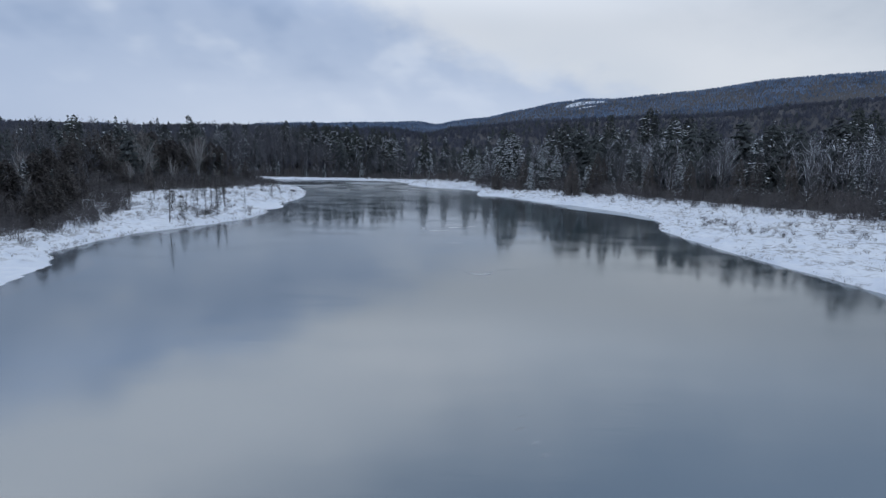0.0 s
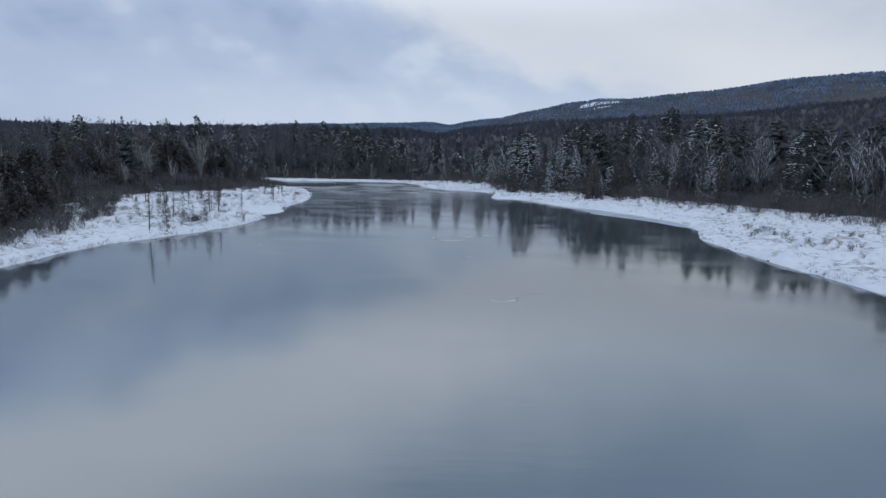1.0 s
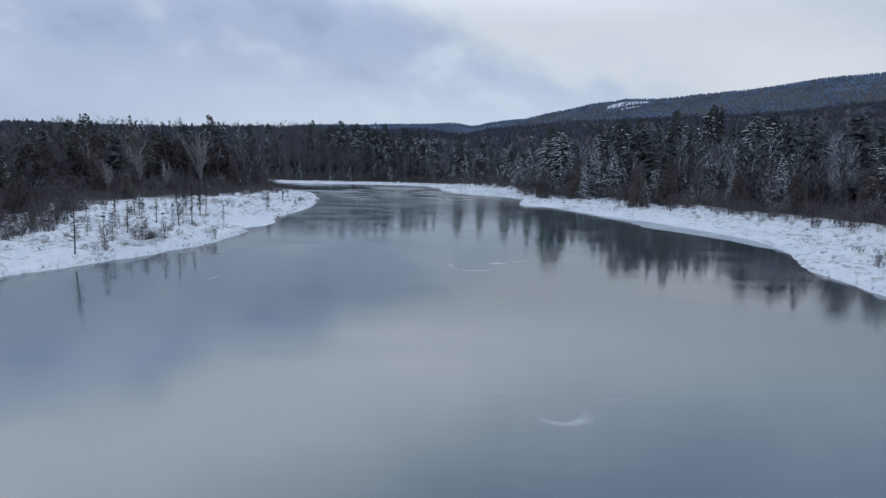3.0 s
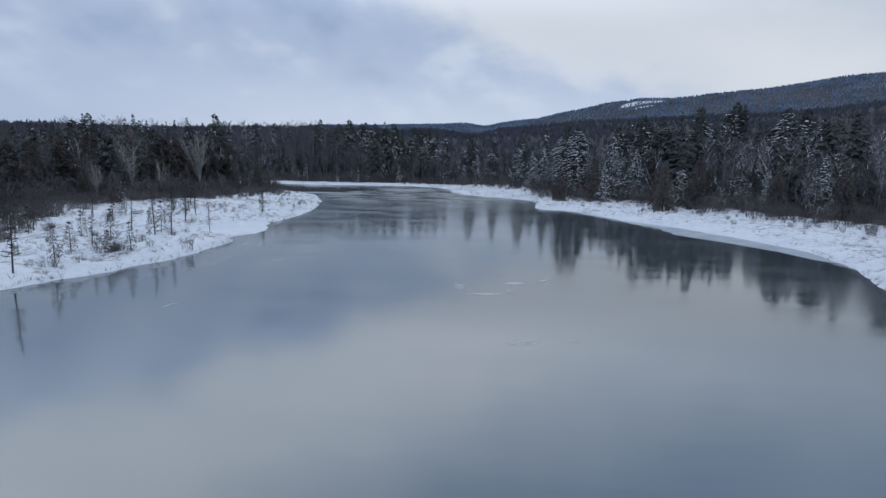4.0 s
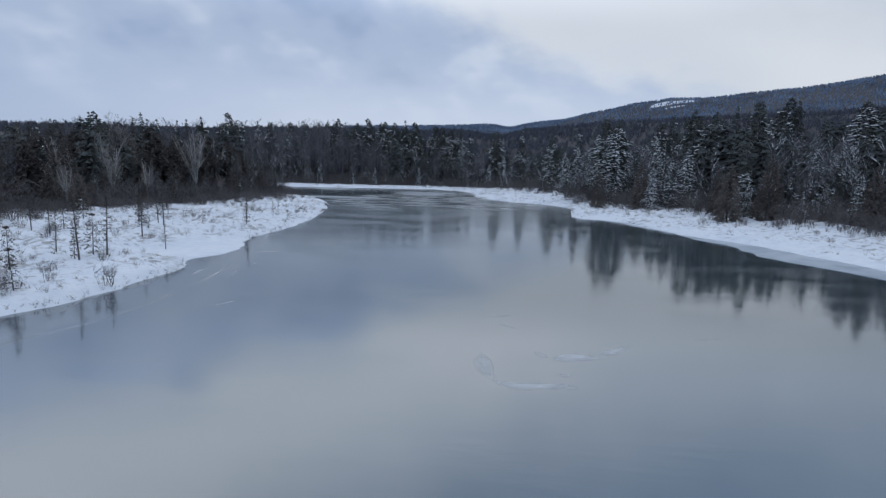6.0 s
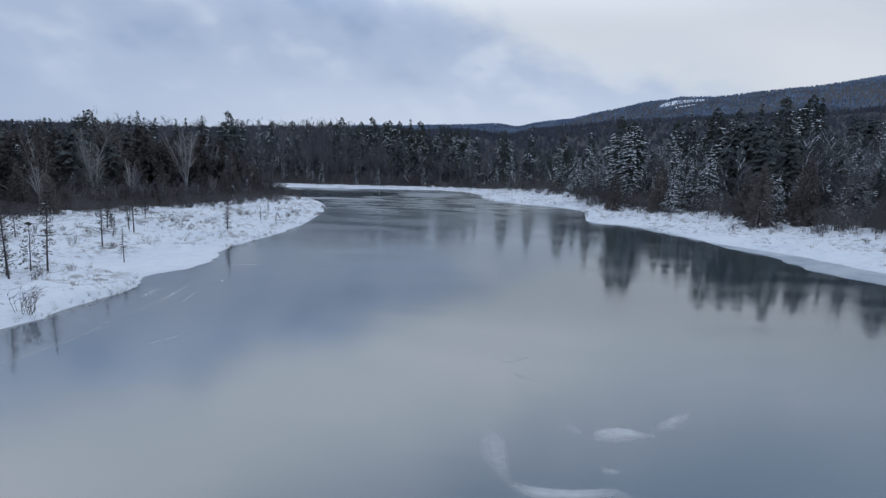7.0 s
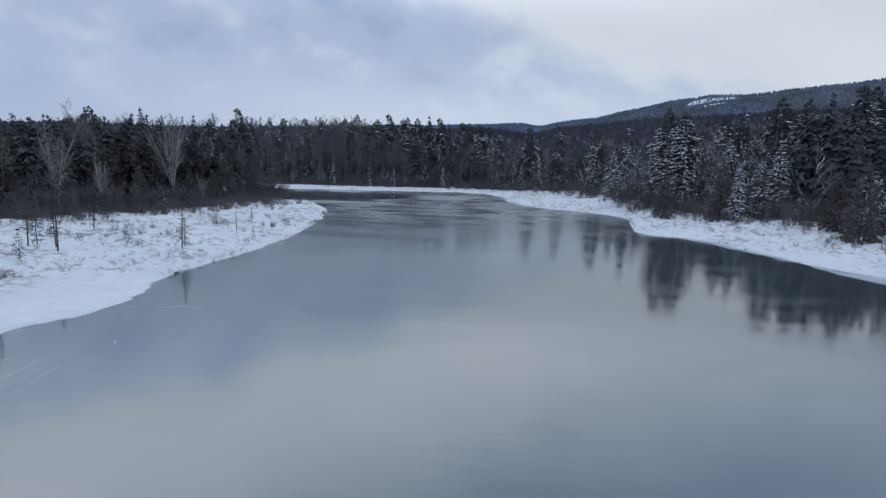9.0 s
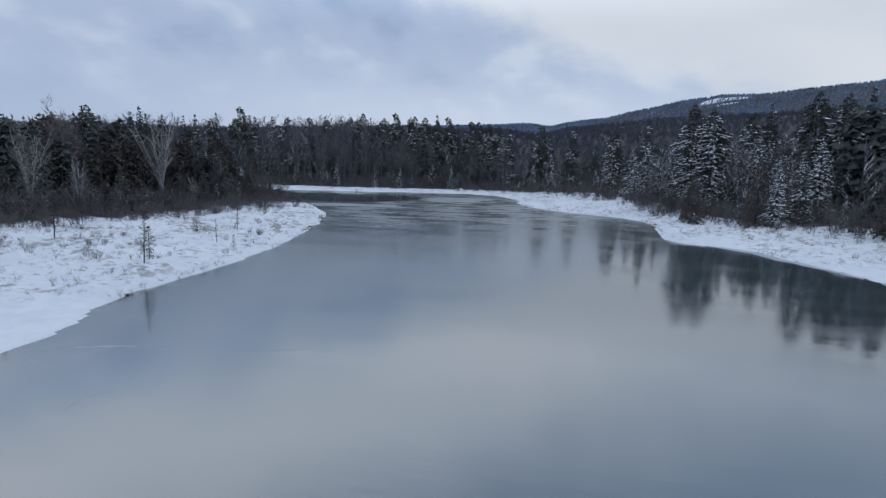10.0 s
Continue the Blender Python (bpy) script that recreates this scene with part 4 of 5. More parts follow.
LEFT_TREES = [
    ("dome0", -92, 169, 20.6), ("broom0", -78.2, 177, 16.8), ("clump0", -86, 157, 15.2), ("clump1", -80.5, 152, 12.2), ("birch1", -76, 156, 9.5), ("birch0", -97, 166, 15), ("bare0", -70, 108, 9), ("bare1", -70, 150, 8),
    ("cedar0", -107, 190, 16.8), ("cedar1", -101, 194, 17.9), ("cedar1", -88.5, 200, 16.0), ("cedar0", -100, 186, 15.0), ("cedar0", -95, 196, 15.2), ("cedar1", -86, 206, 15.0), ("cedar1", -109, 180, 16.1), ("cedar0", -93, 182, 13.5),
    ("cedar0", -84, 192, 13.5), ("cedar1", -79, 199, 12.5), ("cedar0", -101, 166, 15), ("cedar1", -95, 150, 13.5), ("cedar0", -88, 140, 12), ("cedar1", -82, 122, 11.5), ("cedar0", -75, 106, 10.5), ("cedar1", -68, 95, 10), ("cedar0", -62, 84, 9.5),
    ("cedar1", -50, 71, 6.6), ("cedar0", -54, 79, 7.5), ("cedar1", -58, 74, 8.5), ("cedar0", -47, 64, 6), ("biglarch1", -56, 83, 6.5), ("biglarch1", -66, 101, 7.5), ("biglarch0", -69, 130, 7.5), ("biglarch1", -66, 172, 7.5), ("biglarch0", -68, 190, 8.5),
    ("biglarch0", -74.5, 190, 11), ("biglarch1", -72, 160, 8), ("biglarch0", -77, 145, 7.5), ("biglarch1", -76, 132, 8.5), ("biglarch1", -62, 92, 8),
    ("darkpine0", -169, 253.8, 27.2), ("spruce2", -173.8, 257, 27), ("spruce1", -155.3, 263.5, 27.6), ("spruce0", -158, 262, 25.5), ("spruce2", -152, 264, 25), ("spruce0", -183.5, 250, 23.6), ("spruce1", -190, 250, 22.5), ("spruce0", -178, 247, 23),
    ("darkpine1", -139.5, 306, 32), ("spruce1", -176, 342, 32.5), ("spruce2", -157, 290, 26.6), ("spruce0", -157.9, 300, 28), ("spruce2", -133, 302, 28), ("spruce1", -129.5, 300, 27.3), ("dust0", -124, 303, 27.8), ("spruce2", -117.9, 307, 27.8),
    ("darkpine1", -114.7, 320, 29), ("spruce1", -111.7, 330, 30.3), ("bare1", -106.5, 335, 31), ("darkpine0", -97.5, 343, 33), ("spruce2", -92, 340, 30.5), ("darkpine1", -78.6, 335, 32.6), ("darkpine0", -70.7, 338, 31.5), ("spruce2", -84, 332, 30),
    ("darkpine0", -64.2, 330, 30.4), ("spruce1", -59.1, 335, 31.8), ("darkpine1", -54.8, 340, 31.5), ("spruce0", -48, 330, 27.5), ("darkpine0", -39.4, 330, 28.6), ("pine0", -30, 322, 26.5), ("spruce1", -24, 318, 25), ("dust1", -121, 296, 23), ("dust2", -104, 292, 21),
    ("darkpine1", -125, 318, 28.5), ("darkpine0", -108, 324, 28.5), ("pine1", -101, 336, 30.5), ("darkpine0", -88, 345, 31), ("pine0", -74, 345, 31.5), ("darkpine1", -68, 322, 28), ("darkpine0", -57, 328, 28.5), ("darkpine1", -44, 338, 29.5),
    ("pine1", -36, 340, 28.5), ("darkpine0", -51, 322, 27), ("darkpine1", -94, 326, 28.5), ("darkpine0", -82, 322, 27.5), ("darkpine1", -145, 310, 27.5), ("darkpine0", -150, 300, 26.5), ("spruce1", -166, 290, 27),
    ("spruce2", -118, 200, 18.5), ("spruce0", -125, 180, 18), ("spruce1", -131, 215, 20), ("spruce0", -140, 230, 21.5), ("spruce1", -112, 163, 17)]
for key, x, y, top in RIGHT_TREES + LEFT_TREES:
    stand(key, x, y, top)


def front_of(edge, side, rows, gap, seed):
    """Places in rows behind the forest's edge: x, y and the row."""
    rng = random.Random(seed)
    line = curve(edge, 1.0)
    d = np.gradient(line, axis=0)
    n = np.stack([-d[:, 1], d[:, 0]], 1) / (np.linalg.norm(d, axis=1)[:, None] + 1e-9) * side
    seg = np.concatenate([[0], np.cumsum(np.linalg.norm(np.diff(line, axis=0), axis=1))])
    out = []
    for row in range(rows):
        s = rng.uniform(0, gap)
        while s < seg[-1]:
            i = int(np.interp(s, seg, np.arange(len(line))))
            off = row * gap * 1.1 + rng.uniform(-1.2, 1.6)
            p = line[i] + n[i] * off
            out.append((p[0] + rng.uniform(-1, 1), p[1] + rng.uniform(-1, 1), row))
            s += gap * rng.uniform(0.7, 1.35)
    return out


rng = random.Random(5)
for x, y, row in front_of(LEFT_EDGE, 1, 5, 4.4, 31):
    if y < 30 or rng.random() < 0.08:
        continue
    k = rng.random()
    three = rng.randrange(3)
    if row == 0:
        key = "larch%d" % three if k < 0.45 else "bare%d" % three if k < 0.93 else "spruce%d" % three
    else:
        key = "bare%d" % three if k < 0.40 else "larch%d" % three if k < 0.74 else "spruce%d" % three if k < 0.92 else "birch%d" % (three % 2)
    size = rng.uniform(0.6, 1.0) * (0.58, 0.8, 0.92, 1.0, 1.0)[row] * (0.85 if key[:2] in ("sp", "du") else 1.0)
    size *= 0.74 + 0.22 * float(smooth(90, 160, np.array(y)))
    if -87 < x < -64 and 138 < y < 183:
        size *= 0.62
    if 148 < y < 208 and row > 2 and k < 0.6:
        key, size = "cedar%d" % (three % 2), rng.uniform(0.6, 1.0)
    put(MAKERS, key, x, y, size, group="trees of the river forest")
for x, y, row in front_of(RIGHT_EDGE, -1, 5, 4.4, 37):
    if y < 40 or x < -165 or rng.random() < (0.26 if x > 5 else 0.10):
        continue
    k = rng.random()
    three = rng.randrange(3)
    if row == 0:
        key = "larch%d" % three if k < 0.45 else "bare%d" % three if k < 0.60 else "barewhite%d" % three if k < 0.74 else "larch%d" % three if k < 0.86 else "snowy%d" % three if k < 0.93 else "dust%d" % three
    else:
        key = ("bare%d" % three if k < 0.27 else "barewhite%d" % three if k < 0.47 else "larch%d" % three if k < 0.70 else "spruce%d" % three if k < 0.80 else
               "dust%d" % three if k < 0.90 else "snowy%d" % three if k < 0.95 else "pine%d" % (three % 2))
    if x < 5 and key[:2] in ("sn", "du", "sp", "pi") and rng.random() < 0.8:
        key = "bare%d" % three
    size = rng.uniform(0.5, 1.05) * (0.55, 0.75, 0.9, 1.0, 1.05)[row]
    if x < 5 and key[:3] in ("bar", "lar"):
        size *= 1.18
    if x > 5:
        size *= 0.74 if key[:2] in ("sp", "du", "sn", "pi") else 0.9
    put(MAKERS, key, x, y, size * (0.72 if key[:4] == "pine" else 1.0), group="trees of the river forest")

for edge, side, seed in ((LEFT_EDGE, 1, 91), (RIGHT_EDGE, -1, 92)):
    for x, y, row in front_of(edge, side, 1, 7.5, seed):
        if 40 < y and x > -110 and float(river_distance(x, y)[0]) > 5:
            put(MAKERS, "larch%d" % rng.randrange(3) if rng.random() < 0.75 else "dust%d" % rng.randrange(3), x - side * 3.0, y, rng.uniform(0.18, 0.5), group="trees of the river forest")

# young trees on the marshy left bank
for i, (x, y, s) in enumerate([(-38.0, 97.1, 1.25), (-39.7, 88.8, 1.1), (-37.8, 93.6, 1.3), (-38.9, 96.5, 1.2), (-36.9, 104.1, 0.75), (-38.2, 81.3, 0.95), (-43.4, 90.1, 0.5), (-33.4, 82.9, 0.9), (-51.2, 105, 1.0), (-52.6, 108.5, 1.2),
                               (-51.3, 119.6, 1.2), (-45.6, 113.6, 0.8), (-55, 131.4, 1.1), (-46.1, 142, 0.8), (-43.4, 146.2, 0.6), (-35.5, 76.2, 1.0), (-39.7, 86, 0.9), (-34.5, 81.2, 0.7), (-35.2, 71.8, 1.15), (-44, 90, 0.9), (-49.4, 87.4, 0.7),
                               (-48.2, 80, 0.9), (-42.5, 96.3, 0.9), (-38.6, 53.6, 0.5), (-37.8, 123.4, 0.95), (-38.6, 125, 0.9), (-40, 136.8, 0.6), (-36.4, 134.2, 0.45), (-46.9, 118.5, 1.35), (-52.3, 121.5, 1.2), (-42.9, 108.7, 1.25),
                               (-60, 120, 1.3), (-56.2, 107.8, 1.1), (-52, 92, 1.0), (-57, 88, 1.1), (-47, 70, 0.9), (-50, 63, 0.9), (-44, 60, 0.7), (-61, 98.5, 1.1), (-46.8, 89, 0.8), (-53.8, 94.7, 1.0), (-39.4, 94.9, 0.9), (-49, 120.4, 1.1)]):
    key = ("young0", "seedling0", "young1", "seedling1")[i % 4]
    put(MAKERS, key, x, y, s, group="young trees on the snowy marsh")

# ---- thickets, sedge, woods farther off ----
shrubs = [shrub_soup(300 + i, 2.4).arrays() for i in range(3)]


def places_near(edge, side, n, reach, lo, hi, kinds, seed):
    rng = np.random.RandomState(seed)
    line = curve(edge, 1.0)
    d = np.gradient(line, axis=0)
    nn = np.stack([-d[:, 1], d[:, 0]], 1) / (np.linalg.norm(d, axis=1)[:, None] + 1e-9) * side
    i = rng.randint(0, len(line), n)
    off = rng.uniform(*reach, n)
    x, y = line[i, 0] + nn[i, 0] * off, line[i, 1] + nn[i, 1] * off
    sd = river_distance(x, y)
    keep = sd > 1.0
    x, y, sd = x[keep], y[keep], sd[keep]
    return np.stack([x, y, land(x, y, sd) - 0.05, rng.uniform(lo, hi, len(x)), rng.uniform(0, 6.28, len(x)), rng.randint(0, kinds, len(x))], 1)


scatter("alder_thicket", shrubs, np.concatenate([places_near(LEFT_EDGE, 1, 390, (-2.0, 9), 0.9, 2.1, 3, 1), places_near(RIGHT_EDGE, -1, 500, (-2.0, 9), 0.9, 2.0, 3, 2), places_near(LEFT_EDGE, 1, 1000, (-10.0, 1), 0.3, 1.05, 3, 9), places_near(RIGHT_EDGE, -1, 420, (-8.0, 1), 0.3, 0.9, 3, 10)]),
        M_SHRUB, "tangled bare alder thicket at the forest's foot", "shrubs")

tufts = []
for i in range(4):
    r = random.Random(400 + i)
    s = Soup()
    for k in range(7):
        a = r.uniform(0, 6.28)
        p = Vector((r.uniform(-0.25, 0.25), r.uniform(-0.25, 0.25), -0.05))
        s.spike(p, p + Vector((math.cos(a) * 0.45, math.sin(a) * 0.45, r.uniform(0.35, 0.9))), 0.013)
    tufts.append(s.arrays())


def bank_places(n, x0, x1, y0, y1, lo, hi, seed, kinds, near=1.0, far=45.0):
    rng = np.random.RandomState(seed)
    x, y = rng.uniform(x0, x1, n), rng.uniform(y0, y1, n)
    sd = river_distance(x, y)
    patch = wave(x, y, 6.0, 31) * 0.6 + wave(x, y, 2.2, 32) * 0.4
    flat = np.zeros(n)
    for cx, cy, r in SHELVES:
        flat = np.maximum(flat, 1 - smooth(0.6 * r, r, np.hypot(x - cx, y - cy)) * 1.0)
    keep = (sd > near) & (sd < far) & (patch > rng.uniform(0.3, 0.75, n)) & ~((flat > 0.3) & (sd < 8))
    x, y, sd = x[keep], y[keep], sd[keep]
    return np.stack([x, y, land(x, y, sd) - 0.03, rng.uniform(lo, hi, len(x)), rng.uniform(0, 6.28, len(x)), rng.randint(0, kinds, len(x))], 1)


scatter("sedge", tufts, np.concatenate([bank_places(7500, -75, -28, 30, 215, 0.3, 0.9, 3, 4), bank_places(6000, 8, 85, 35, 215, 0.3, 0.9, 4, 4), bank_places(2500, -110, 15, 205, 285, 0.5, 1.1, 5, 4)]),
        M_GRASS, "dry sedge and twigs poking through the snow", "dry grass")
scatter("marsh_twigs", shrubs, np.concatenate([bank_places(900, -72, -31, 30, 205, 0.15, 0.42, 7, 3, 2.0), bank_places(500, 10, 80, 40, 210, 0.15, 0.40, 8, 3, 6.0)]),
        M_SHRUB, "low bare bushes standing in the snow", "shrubs")


rng = random.Random(77)
clumps = []
for cx, cy, spread, n, lo, hi in ((48, 73, 8, 34, 0.18, 0.45), (44, 88, 6, 14, 0.15, 0.35), (58, 62, 7, 16, 0.2, 0.5), (-34.6, 84.5, 3, 12, 0.25, 0.7), (-39.5, 90.5, 4, 10, 0.2, 0.5), (-52, 112, 7, 16, 0.25, 0.6), (-36, 76, 3, 8, 0.2, 0.5), (24, 172, 5, 14, 0.2, 0.5), (34, 150, 5, 14, 0.2, 0.45), (-58, 176, 6, 20, 0.3, 0.8), (-61, 195, 5, 20, 0.3, 0.9)):
    for k in range(n):
        x, y = cx + rng.gauss(0, spread * 0.5), cy + rng.gauss(0, spread * 0.5)
        z = float(ground_at(x, y)[0])
        if z > 0.2:
            clumps.append((x, y, z - 0.03, rng.uniform(lo, hi), rng.uniform(0, 6.28), rng.randrange(3)))
scatter("bank_shrubs", shrubs, np.array(clumps), M_SHRUB, "dark leafless shrub clumps on the snowy banks", "shrubs")


def light_conifer(seed, h=17.0, spread=4.4, rounded=False):
    r = random.Random(seed)
    s, snow = Soup(), Soup()
    for i in range(22):
        t = 0.08 + 0.91 * i / 22
        reach = spread * ((1 - t ** 2.6) ** 0.7 * 0.85 if rounded else (1 - t) ** 0.85) * (1 + 0.25 * math.sin(2.3 * i + seed)) + 0.15
        a0 = r.uniform(0, 6.28)
        for k in range(5):
            a = a0 + k * 1.257 + r.uniform(-0.4, 0.4)
            ln = reach * r.uniform(0.5, 1.2)
            out = Vector((math.cos(a), math.sin(a), 0))
            side = Vector((-out.y, out.x, 0))
            p = Vector((0, 0, h * t + r.uniform(-0.3, 0.6)))
            for u in (0.4, 0.7, 0.97):
                c = p + out * ln * u + Vector((0, 0, (-0.35 + 0.3 * t) * ln * u))
                w = min(0.75, 0.24 * ln * r.uniform(0.7, 1.2) + 0.16)
                lift = Vector((0, 0, w * r.uniform(0.1, 0.7)))
                s.tri(c - out * w * 0.8 + lift, c + side * w - lift * 1.4, c + out * w * 0.9 - lift)
                s.tri(c - out * w * 0.8 + lift, c + out * w * 0.9 - lift, c - side * w - Vector((0, 0, w)))
                if r.random() < 0.18:
                    lift = Vector((0, 0, 0.1))
                    snow.tri(c - out * w * 0.3 + lift, c + side * w * 0.45 + lift, c + out * w * 0.7 + lift)
    s.spike(Vector((0, 0, h * 0.92)), Vector((0, 0, h * 1.01)), 0.14)
    return s.arrays(), snow.arrays()


def light_hardwood(seed, h=15.0):
    """A bare tree for the rows farther back, and the snow lying along its limbs."""
    r = random.Random(seed)
    s, snow = Soup(), Soup()
    s.spike(Vector((0, 0, 0)), Vector((r.uniform(-1, 1), r.uniform(-1, 1), h)), 0.13)
    for i in range(17):
        t = r.uniform(0.2, 0.96)
        a = r.uniform(0, 6.28)
        p = Vector((0, 0, h * t))
        d = Vector((math.cos(a), math.sin(a), r.uniform(0.7, 1.6))).normalized()
        ln = h * 0.4 * (1.05 - t) + 0.6
        q = p + d * ln
        s.spike(p, q, 0.05)
        side, lift = Vector((-math.sin(a), math.cos(a), 0)) * r.uniform(0.03, 0.06), Vector((0, 0, 0.07))
        m0, m1 = p.lerp(q, r.uniform(0, 0.3)) + lift, p.lerp(q, r.uniform(0.6, 1)) + lift
        snow.strip([m0 - side, m1 - side * 0.4], [m0 + side, m1 + side * 0.4])
        for k in range(8):
            o = p.lerp(q, r.uniform(0.2, 1))
            e = (d + Vector((r.uniform(-1, 1), r.uniform(-1, 1), r.uniform(-0.2, 0.9))) * 0.8).normalized()
            end = o + e * ln * r.uniform(0.3, 0.7)
            s.blade(o, end, 0.032)
            if k < 2:
                snow.blade(o + lift, o.lerp(end, 0.7) + lift, 0.045)
    return s.arrays(), snow.arrays()


def light_larch(seed, h=13.0, spread=2.9):
    """A brown larch for the rows farther back."""
    r = random.Random(seed)
    s = Soup()
    s.spike(Vector((0, 0, 0)), Vector((0, 0, h)), 0.12)
    for i in range(110):
        t, a = r.uniform(0.05, 0.98), r.uniform(0, 6.28)
        ln = spread * (1 - t) ** 0.75 * r.uniform(0.6, 1.1) + 0.15
        p = Vector((0, 0, h * t)) + Vector((math.cos(a), math.sin(a), 0)) * ln * r.uniform(0, 0.5)
        b = a + r.uniform(-0.7, 0.7)
        s.blade(p, Vector((0, 0, h * t + r.uniform(-0.5, 0.9))) + Vector((math.cos(b), math.sin(b), 0)) * ln, 0.09)
    return s.arrays()


def woods(edge, side, n, reach, seed):
    """Places for the rows of trees behind the forest's edge."""
    p = places_near(edge, side, n, reach, 0.55, 1.12, 4, seed)
    p[:, 3] = 0.60 + 0.46 * ((p[:, 3] - 0.55) / 0.57) ** 1.7
    p = p[(p[:, 1] > 30) & (river_distance(p[:, 0], p[:, 1]) > 14)]
    return p


wl, wr = woods(LEFT_EDGE, 1, 1100, (16, 85), 41), woods(RIGHT_EDGE, -1, 2000, (18, 95), 42)
wl[:, 3] *= 0.70 + 0.24 * smooth(110, 190, wl[:, 1])
wr[:, 3] *= 0.82 + 0.40 * smooth(30, 100, -wr[:, 0]) + 0.2 * smooth(10, 50, wr[:, 0])
w_all = np.concatenate([wl, wr])
far_side = smooth(20, 70, -w_all[:, 0]) * smooth(240, 275, w_all[:, 1])
pick = -0.10 * far_side - 0.06 * (w_all[:, 0] < -60) + wave(w_all[:, 0], w_all[:, 1], 16, 51) + np.random.RandomState(6).uniform(-0.25, 0.25, len(w_all))
dark = w_all[pick > 0.68] * np.array([1, 1, 1, 1.15, 1, 1])
dark[:, 3] *= np.where((dark[:, 0] < -60) & (dark[:, 1] < 215), 0.90, 1.0)
bare = w_all[pick <= 0.68]
bare[:, 3] *= 1 + 0.34 * smooth(40, 80, -bare[:, 0])
chance = np.random.RandomState(12).uniform(0, 1, len(bare))
brown = (bare[:, 0] < -45) & (bare[:, 1] < 240) & (chance + wave(bare[:, 0], bare[:, 1], 22, 52) * 0.8 + 0.5 * (np.abs(bare[:, 1] - 178) < 36) > 0.75)
firs, trees = [light_conifer(500 + i, 17.0, 4.2, i % 2 == 1) for i in range(4)], [light_hardwood(510 + i) for i in range(4)]
scatter("spruce_woods", [k[0] for k in firs], dark, M_SPRUCE, "dark spruce woods behind the river's edge", "woods")
scatter("bare_woods", [k[0] for k in trees], bare[~brown], M_TWIG, "leafless hardwoods behind the river's edge", "woods")
scatter("larch_woods", [light_larch(520 + i) for i in range(4)], bare[brown], M_CEDAR, "dark brown bare larches behind the river's edge", "woods")
snowed, white = bare[~brown], np.random.RandomState(13).uniform(0, 1, len(bare))[~brown]
scatter("branch_snow", [k[1] for k in trees], snowed[(snowed[:, 0] > -10) & (white < 0.7)], M_SNOW_SOFT, "snow lying along the limbs of the hardwoods", "snow")
scatter("bough_snow", [k[1] for k in firs], dark[(dark[:, 0] > -60) & (dark[:, 3] < 1.05)], M_SNOW_SOFT, "snow lying on the boughs of the spruces", "snow")


def hill_places(n, d0, d1, a0, a1, lo, hi, seed, kinds):
    rng = np.random.RandomState(seed)
    d = np.sqrt(rng.uniform(d0 ** 2, d1 ** 2, n))
    a = np.radians(rng.uniform(a0, a1, n))
    x, y = d * np.sin(a), d * np.cos(a)
    sd = np.where((d < 420), 0, 400.0)
    m = d < 420
    sd[m] = river_distance(x[m], y[m])
    keep = sd > 30
    x, y, sd = x[keep], y[keep], sd[keep]
    return np.stack([x, y, land(x, y, sd) - 1.0, rng.uniform(lo, hi, len(x)), rng.uniform(0, 6.28, len(x)), rng.randint(0, kinds, len(x))], 1)


def tiny_conifer(seed):
    r = random.Random(seed)
    s = Soup()
    for t0, t1, w in ((0.0, 0.6, 0.36), (0.35, 1.0, 0.22)):
        for k in range(3):
            a, b = 2.09 * k + r.random(), 2.09 * (k + 1) + r.random()
            s.tri((w * math.cos(a), w * math.sin(a), t0), (w * math.cos(b), w * math.sin(b), t0), (0, 0, t1))
    return s.arrays()


def small_hardwood(seed):
    """A leafless crown for the middle distance: a thin stem and a dome of twigs."""
    r = random.Random(seed)
    s = Soup()
    for k in range(17):
        a, b = r.uniform(0, 6.28), r.uniform(0.0, 1.5)
        q = Vector((math.cos(a) * 0.36 * math.sin(b), math.sin(a) * 0.36 * math.sin(b), 0.50 + r.uniform(0.3, 0.5) * math.cos(b)))
        p = q * r.uniform(0.2, 0.75) + Vector((r.uniform(-0.14, 0.14), r.uniform(-0.14, 0.14), -0.05))
        s.blade(p, q, 0.030)
    return s.arrays()


tc = [tiny_conifer(600 + i) for i in range(3)]
slope = hill_places(14500, 320, 1030, -50, 47, 6.0, 9.5, 61, 4)
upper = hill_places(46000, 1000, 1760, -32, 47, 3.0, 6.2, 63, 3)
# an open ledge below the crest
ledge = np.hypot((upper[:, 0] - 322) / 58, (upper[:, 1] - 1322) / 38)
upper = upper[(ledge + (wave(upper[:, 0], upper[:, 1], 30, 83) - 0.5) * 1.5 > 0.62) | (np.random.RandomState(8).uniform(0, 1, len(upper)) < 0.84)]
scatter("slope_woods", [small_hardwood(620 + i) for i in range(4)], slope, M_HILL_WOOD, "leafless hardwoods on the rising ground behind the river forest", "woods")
scatter("valley_spruces", tc, hill_places(420, 330, 1000, -42, 47, 7, 12, 62, 3), M_SPRUCE, "dark spruces scattered through the valley forest", "woods")
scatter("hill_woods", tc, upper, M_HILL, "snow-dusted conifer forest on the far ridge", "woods")


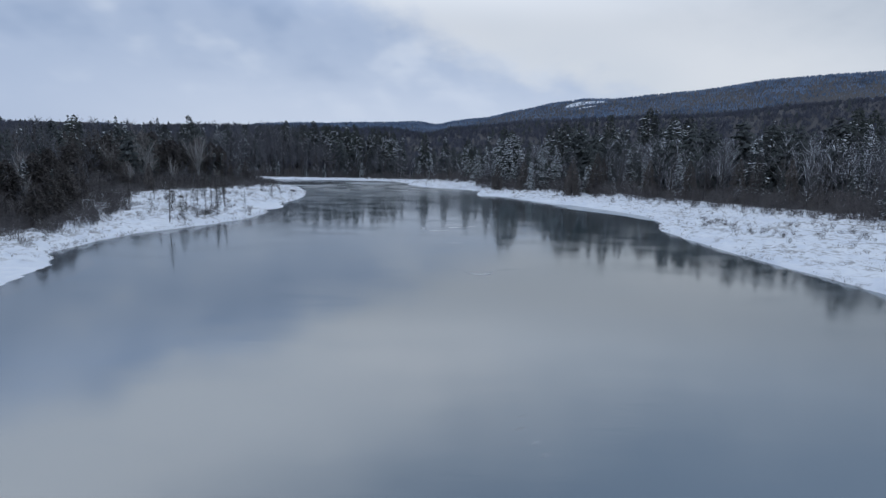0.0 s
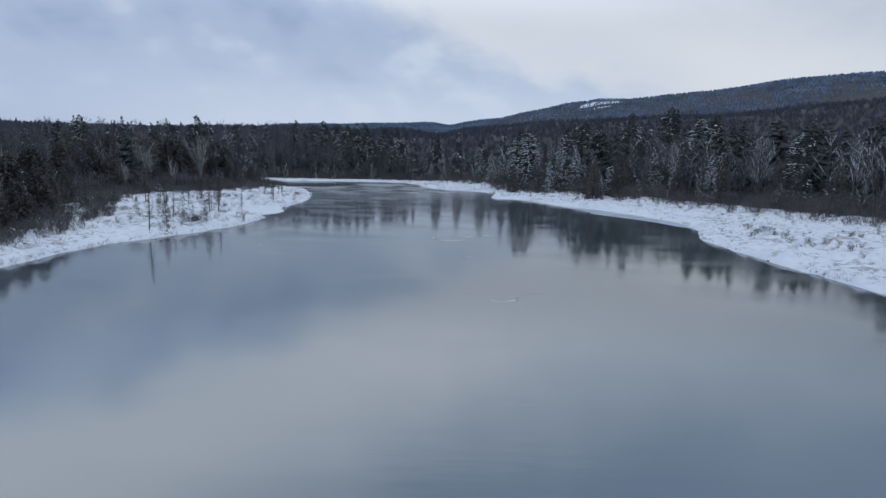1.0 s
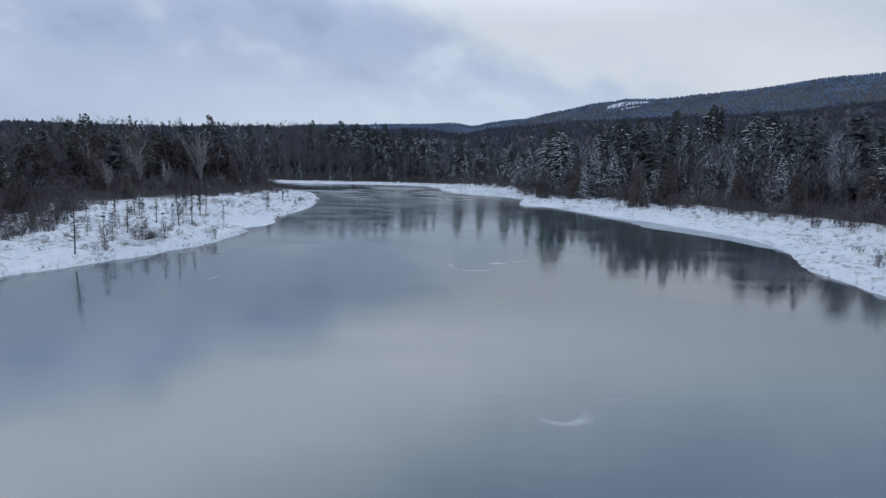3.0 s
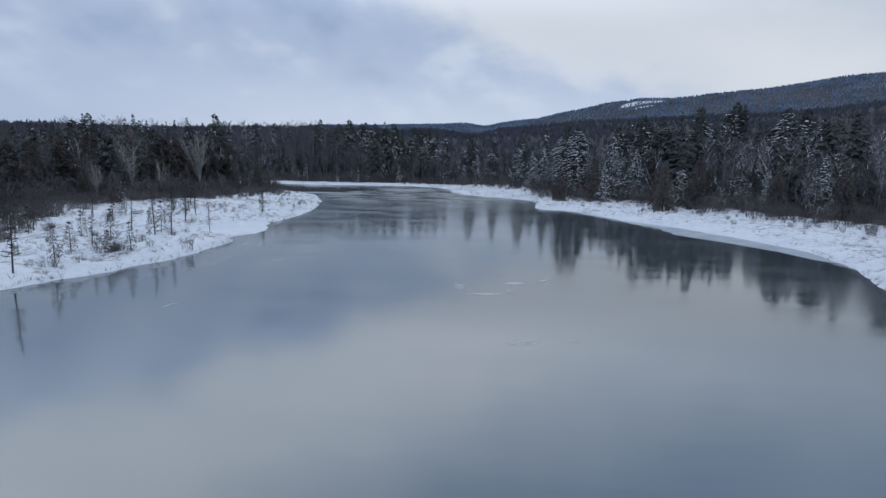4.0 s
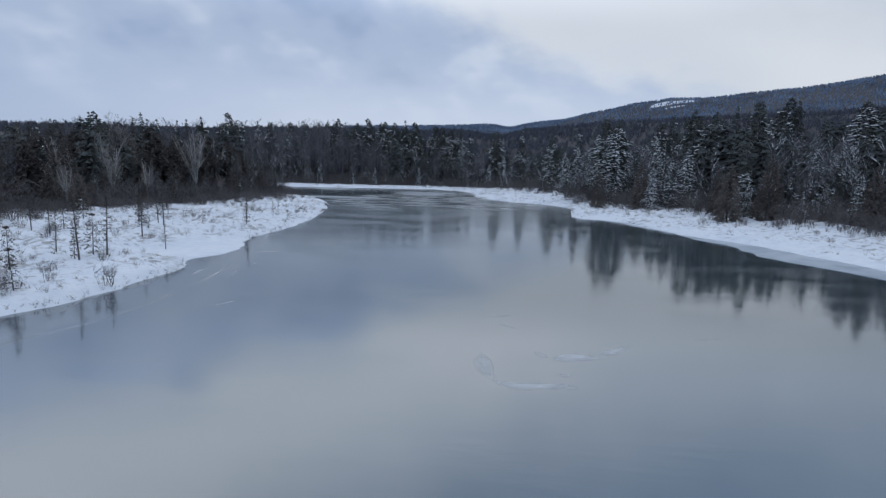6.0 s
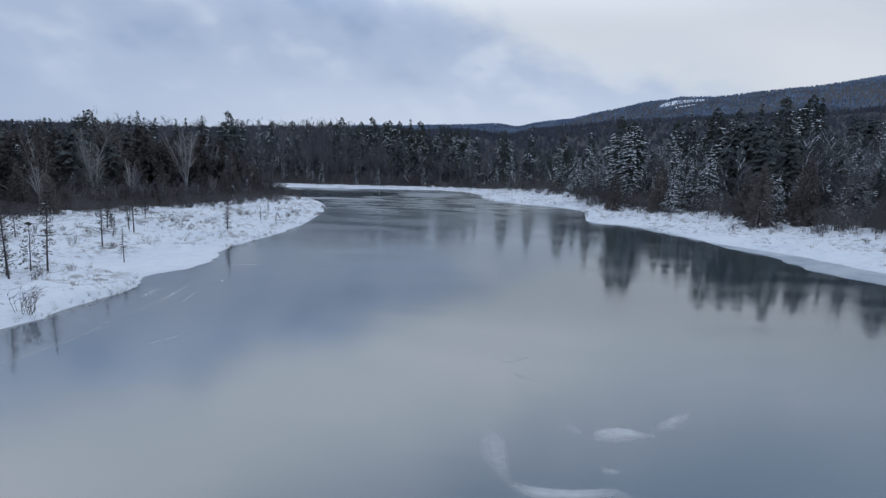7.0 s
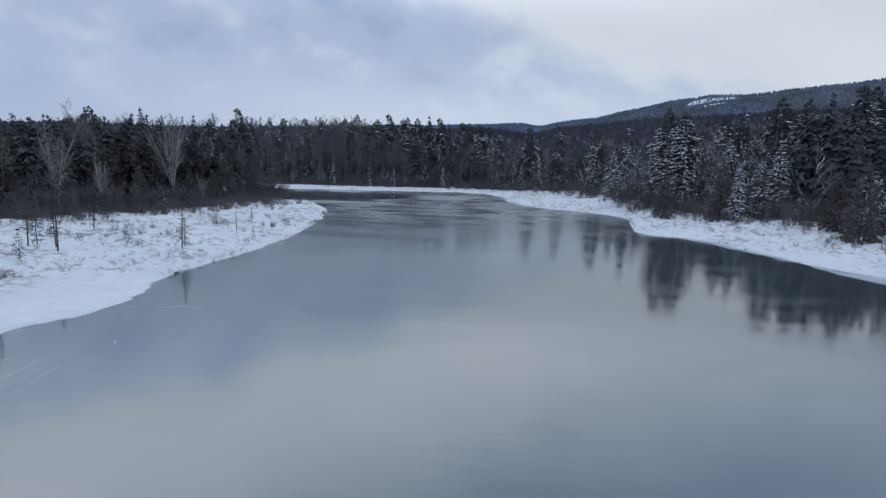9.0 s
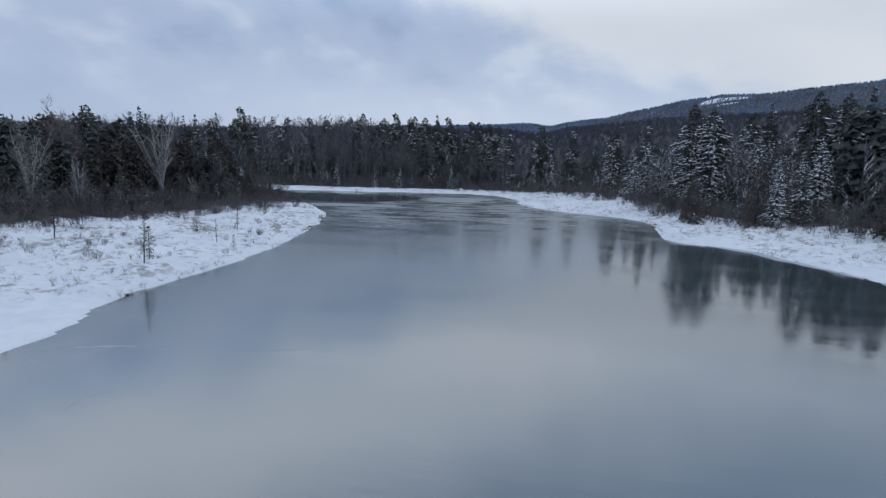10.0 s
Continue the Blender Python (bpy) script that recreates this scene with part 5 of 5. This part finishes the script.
def shore_places(n, lo, hi, reach, seed, kinds):
    """Spots along both water's edges, in broken runs."""
    rng = np.random.RandomState(seed)
    line = RIVER[(RIVER[:, 1] > 35) & (RIVER[:, 0] > -70)]
    p = line[rng.randint(0, len(line), n)] + rng.uniform(-reach, reach, (n, 2))
    sd = river_distance(p[:, 0], p[:, 1])
    run = wave(p[:, 0], p[:, 1], 5.0, 95)
    flat = np.zeros(len(p))
    for cx, cy, r in SHELVES:
        flat = np.maximum(flat, np.hypot(p[:, 0] - cx, p[:, 1] - cy) < r)
    keep = (sd > 0.05) & (sd < reach) & (run > rng.uniform(0.35, 0.8, n)) & (flat < 0.5)
    p, sd = p[keep], sd[keep]
    return np.stack([p[:, 0], p[:, 1], land(p[:, 0], p[:, 1], sd) - 0.03, rng.uniform(lo, hi, len(p)), rng.uniform(0, 6.28, len(p)), rng.randint(0, kinds, len(p))], 1)


scatter("edge_sedge", tufts, shore_places(5200, 0.3, 0.7, 0.7, 96, 4), M_SHRUB, "dark dead sedge along the water's edge", "dry grass")


def stone(x, y, size, seed):
    """A small dark stone at the waterline with a cap of snow."""
    r = random.Random(seed)
    root = new("shore_stone")
    for name, mat, k, up, flat in (("rock", M_STONE, 1.0, 0.0, 0.55), ("snow_cap", M_SNOW_SOFT, 0.86, 0.22, 0.5)):
        bm = bmesh.new()
        bmesh.ops.create_icosphere(bm, subdivisions=2, radius=size * k)
        for v in bm.verts:
            v.co *= 1 + 0.28 * (noise.noise(v.co * (2.2 / size) + Vector((seed, 0, 0))))
            v.co.z = v.co.z * flat + up * size
        me = bpy.data.meshes.new(name)
        bm.to_mesh(me)
        bm.free()
        me.materials.append(mat)
        for p in me.polygons:
            p.use_smooth = True
        ob = new(name, me)
        ob.parent = root
    root.matrix_basis = pose(x, y, 0.04, 0, 0, r.uniform(0, 360))
    return tagged(root, "dark shore stone with a cap of snow", "stone", "stones along the shore")


for i, (x, y, size) in enumerate([(-30.1, 93.6, 0.20), (-33.7, 116.6, 0.22), (34.6, 78.0, 0.24), (34.3, 66.5, 0.2)]):
    stone(x, y, size, i)
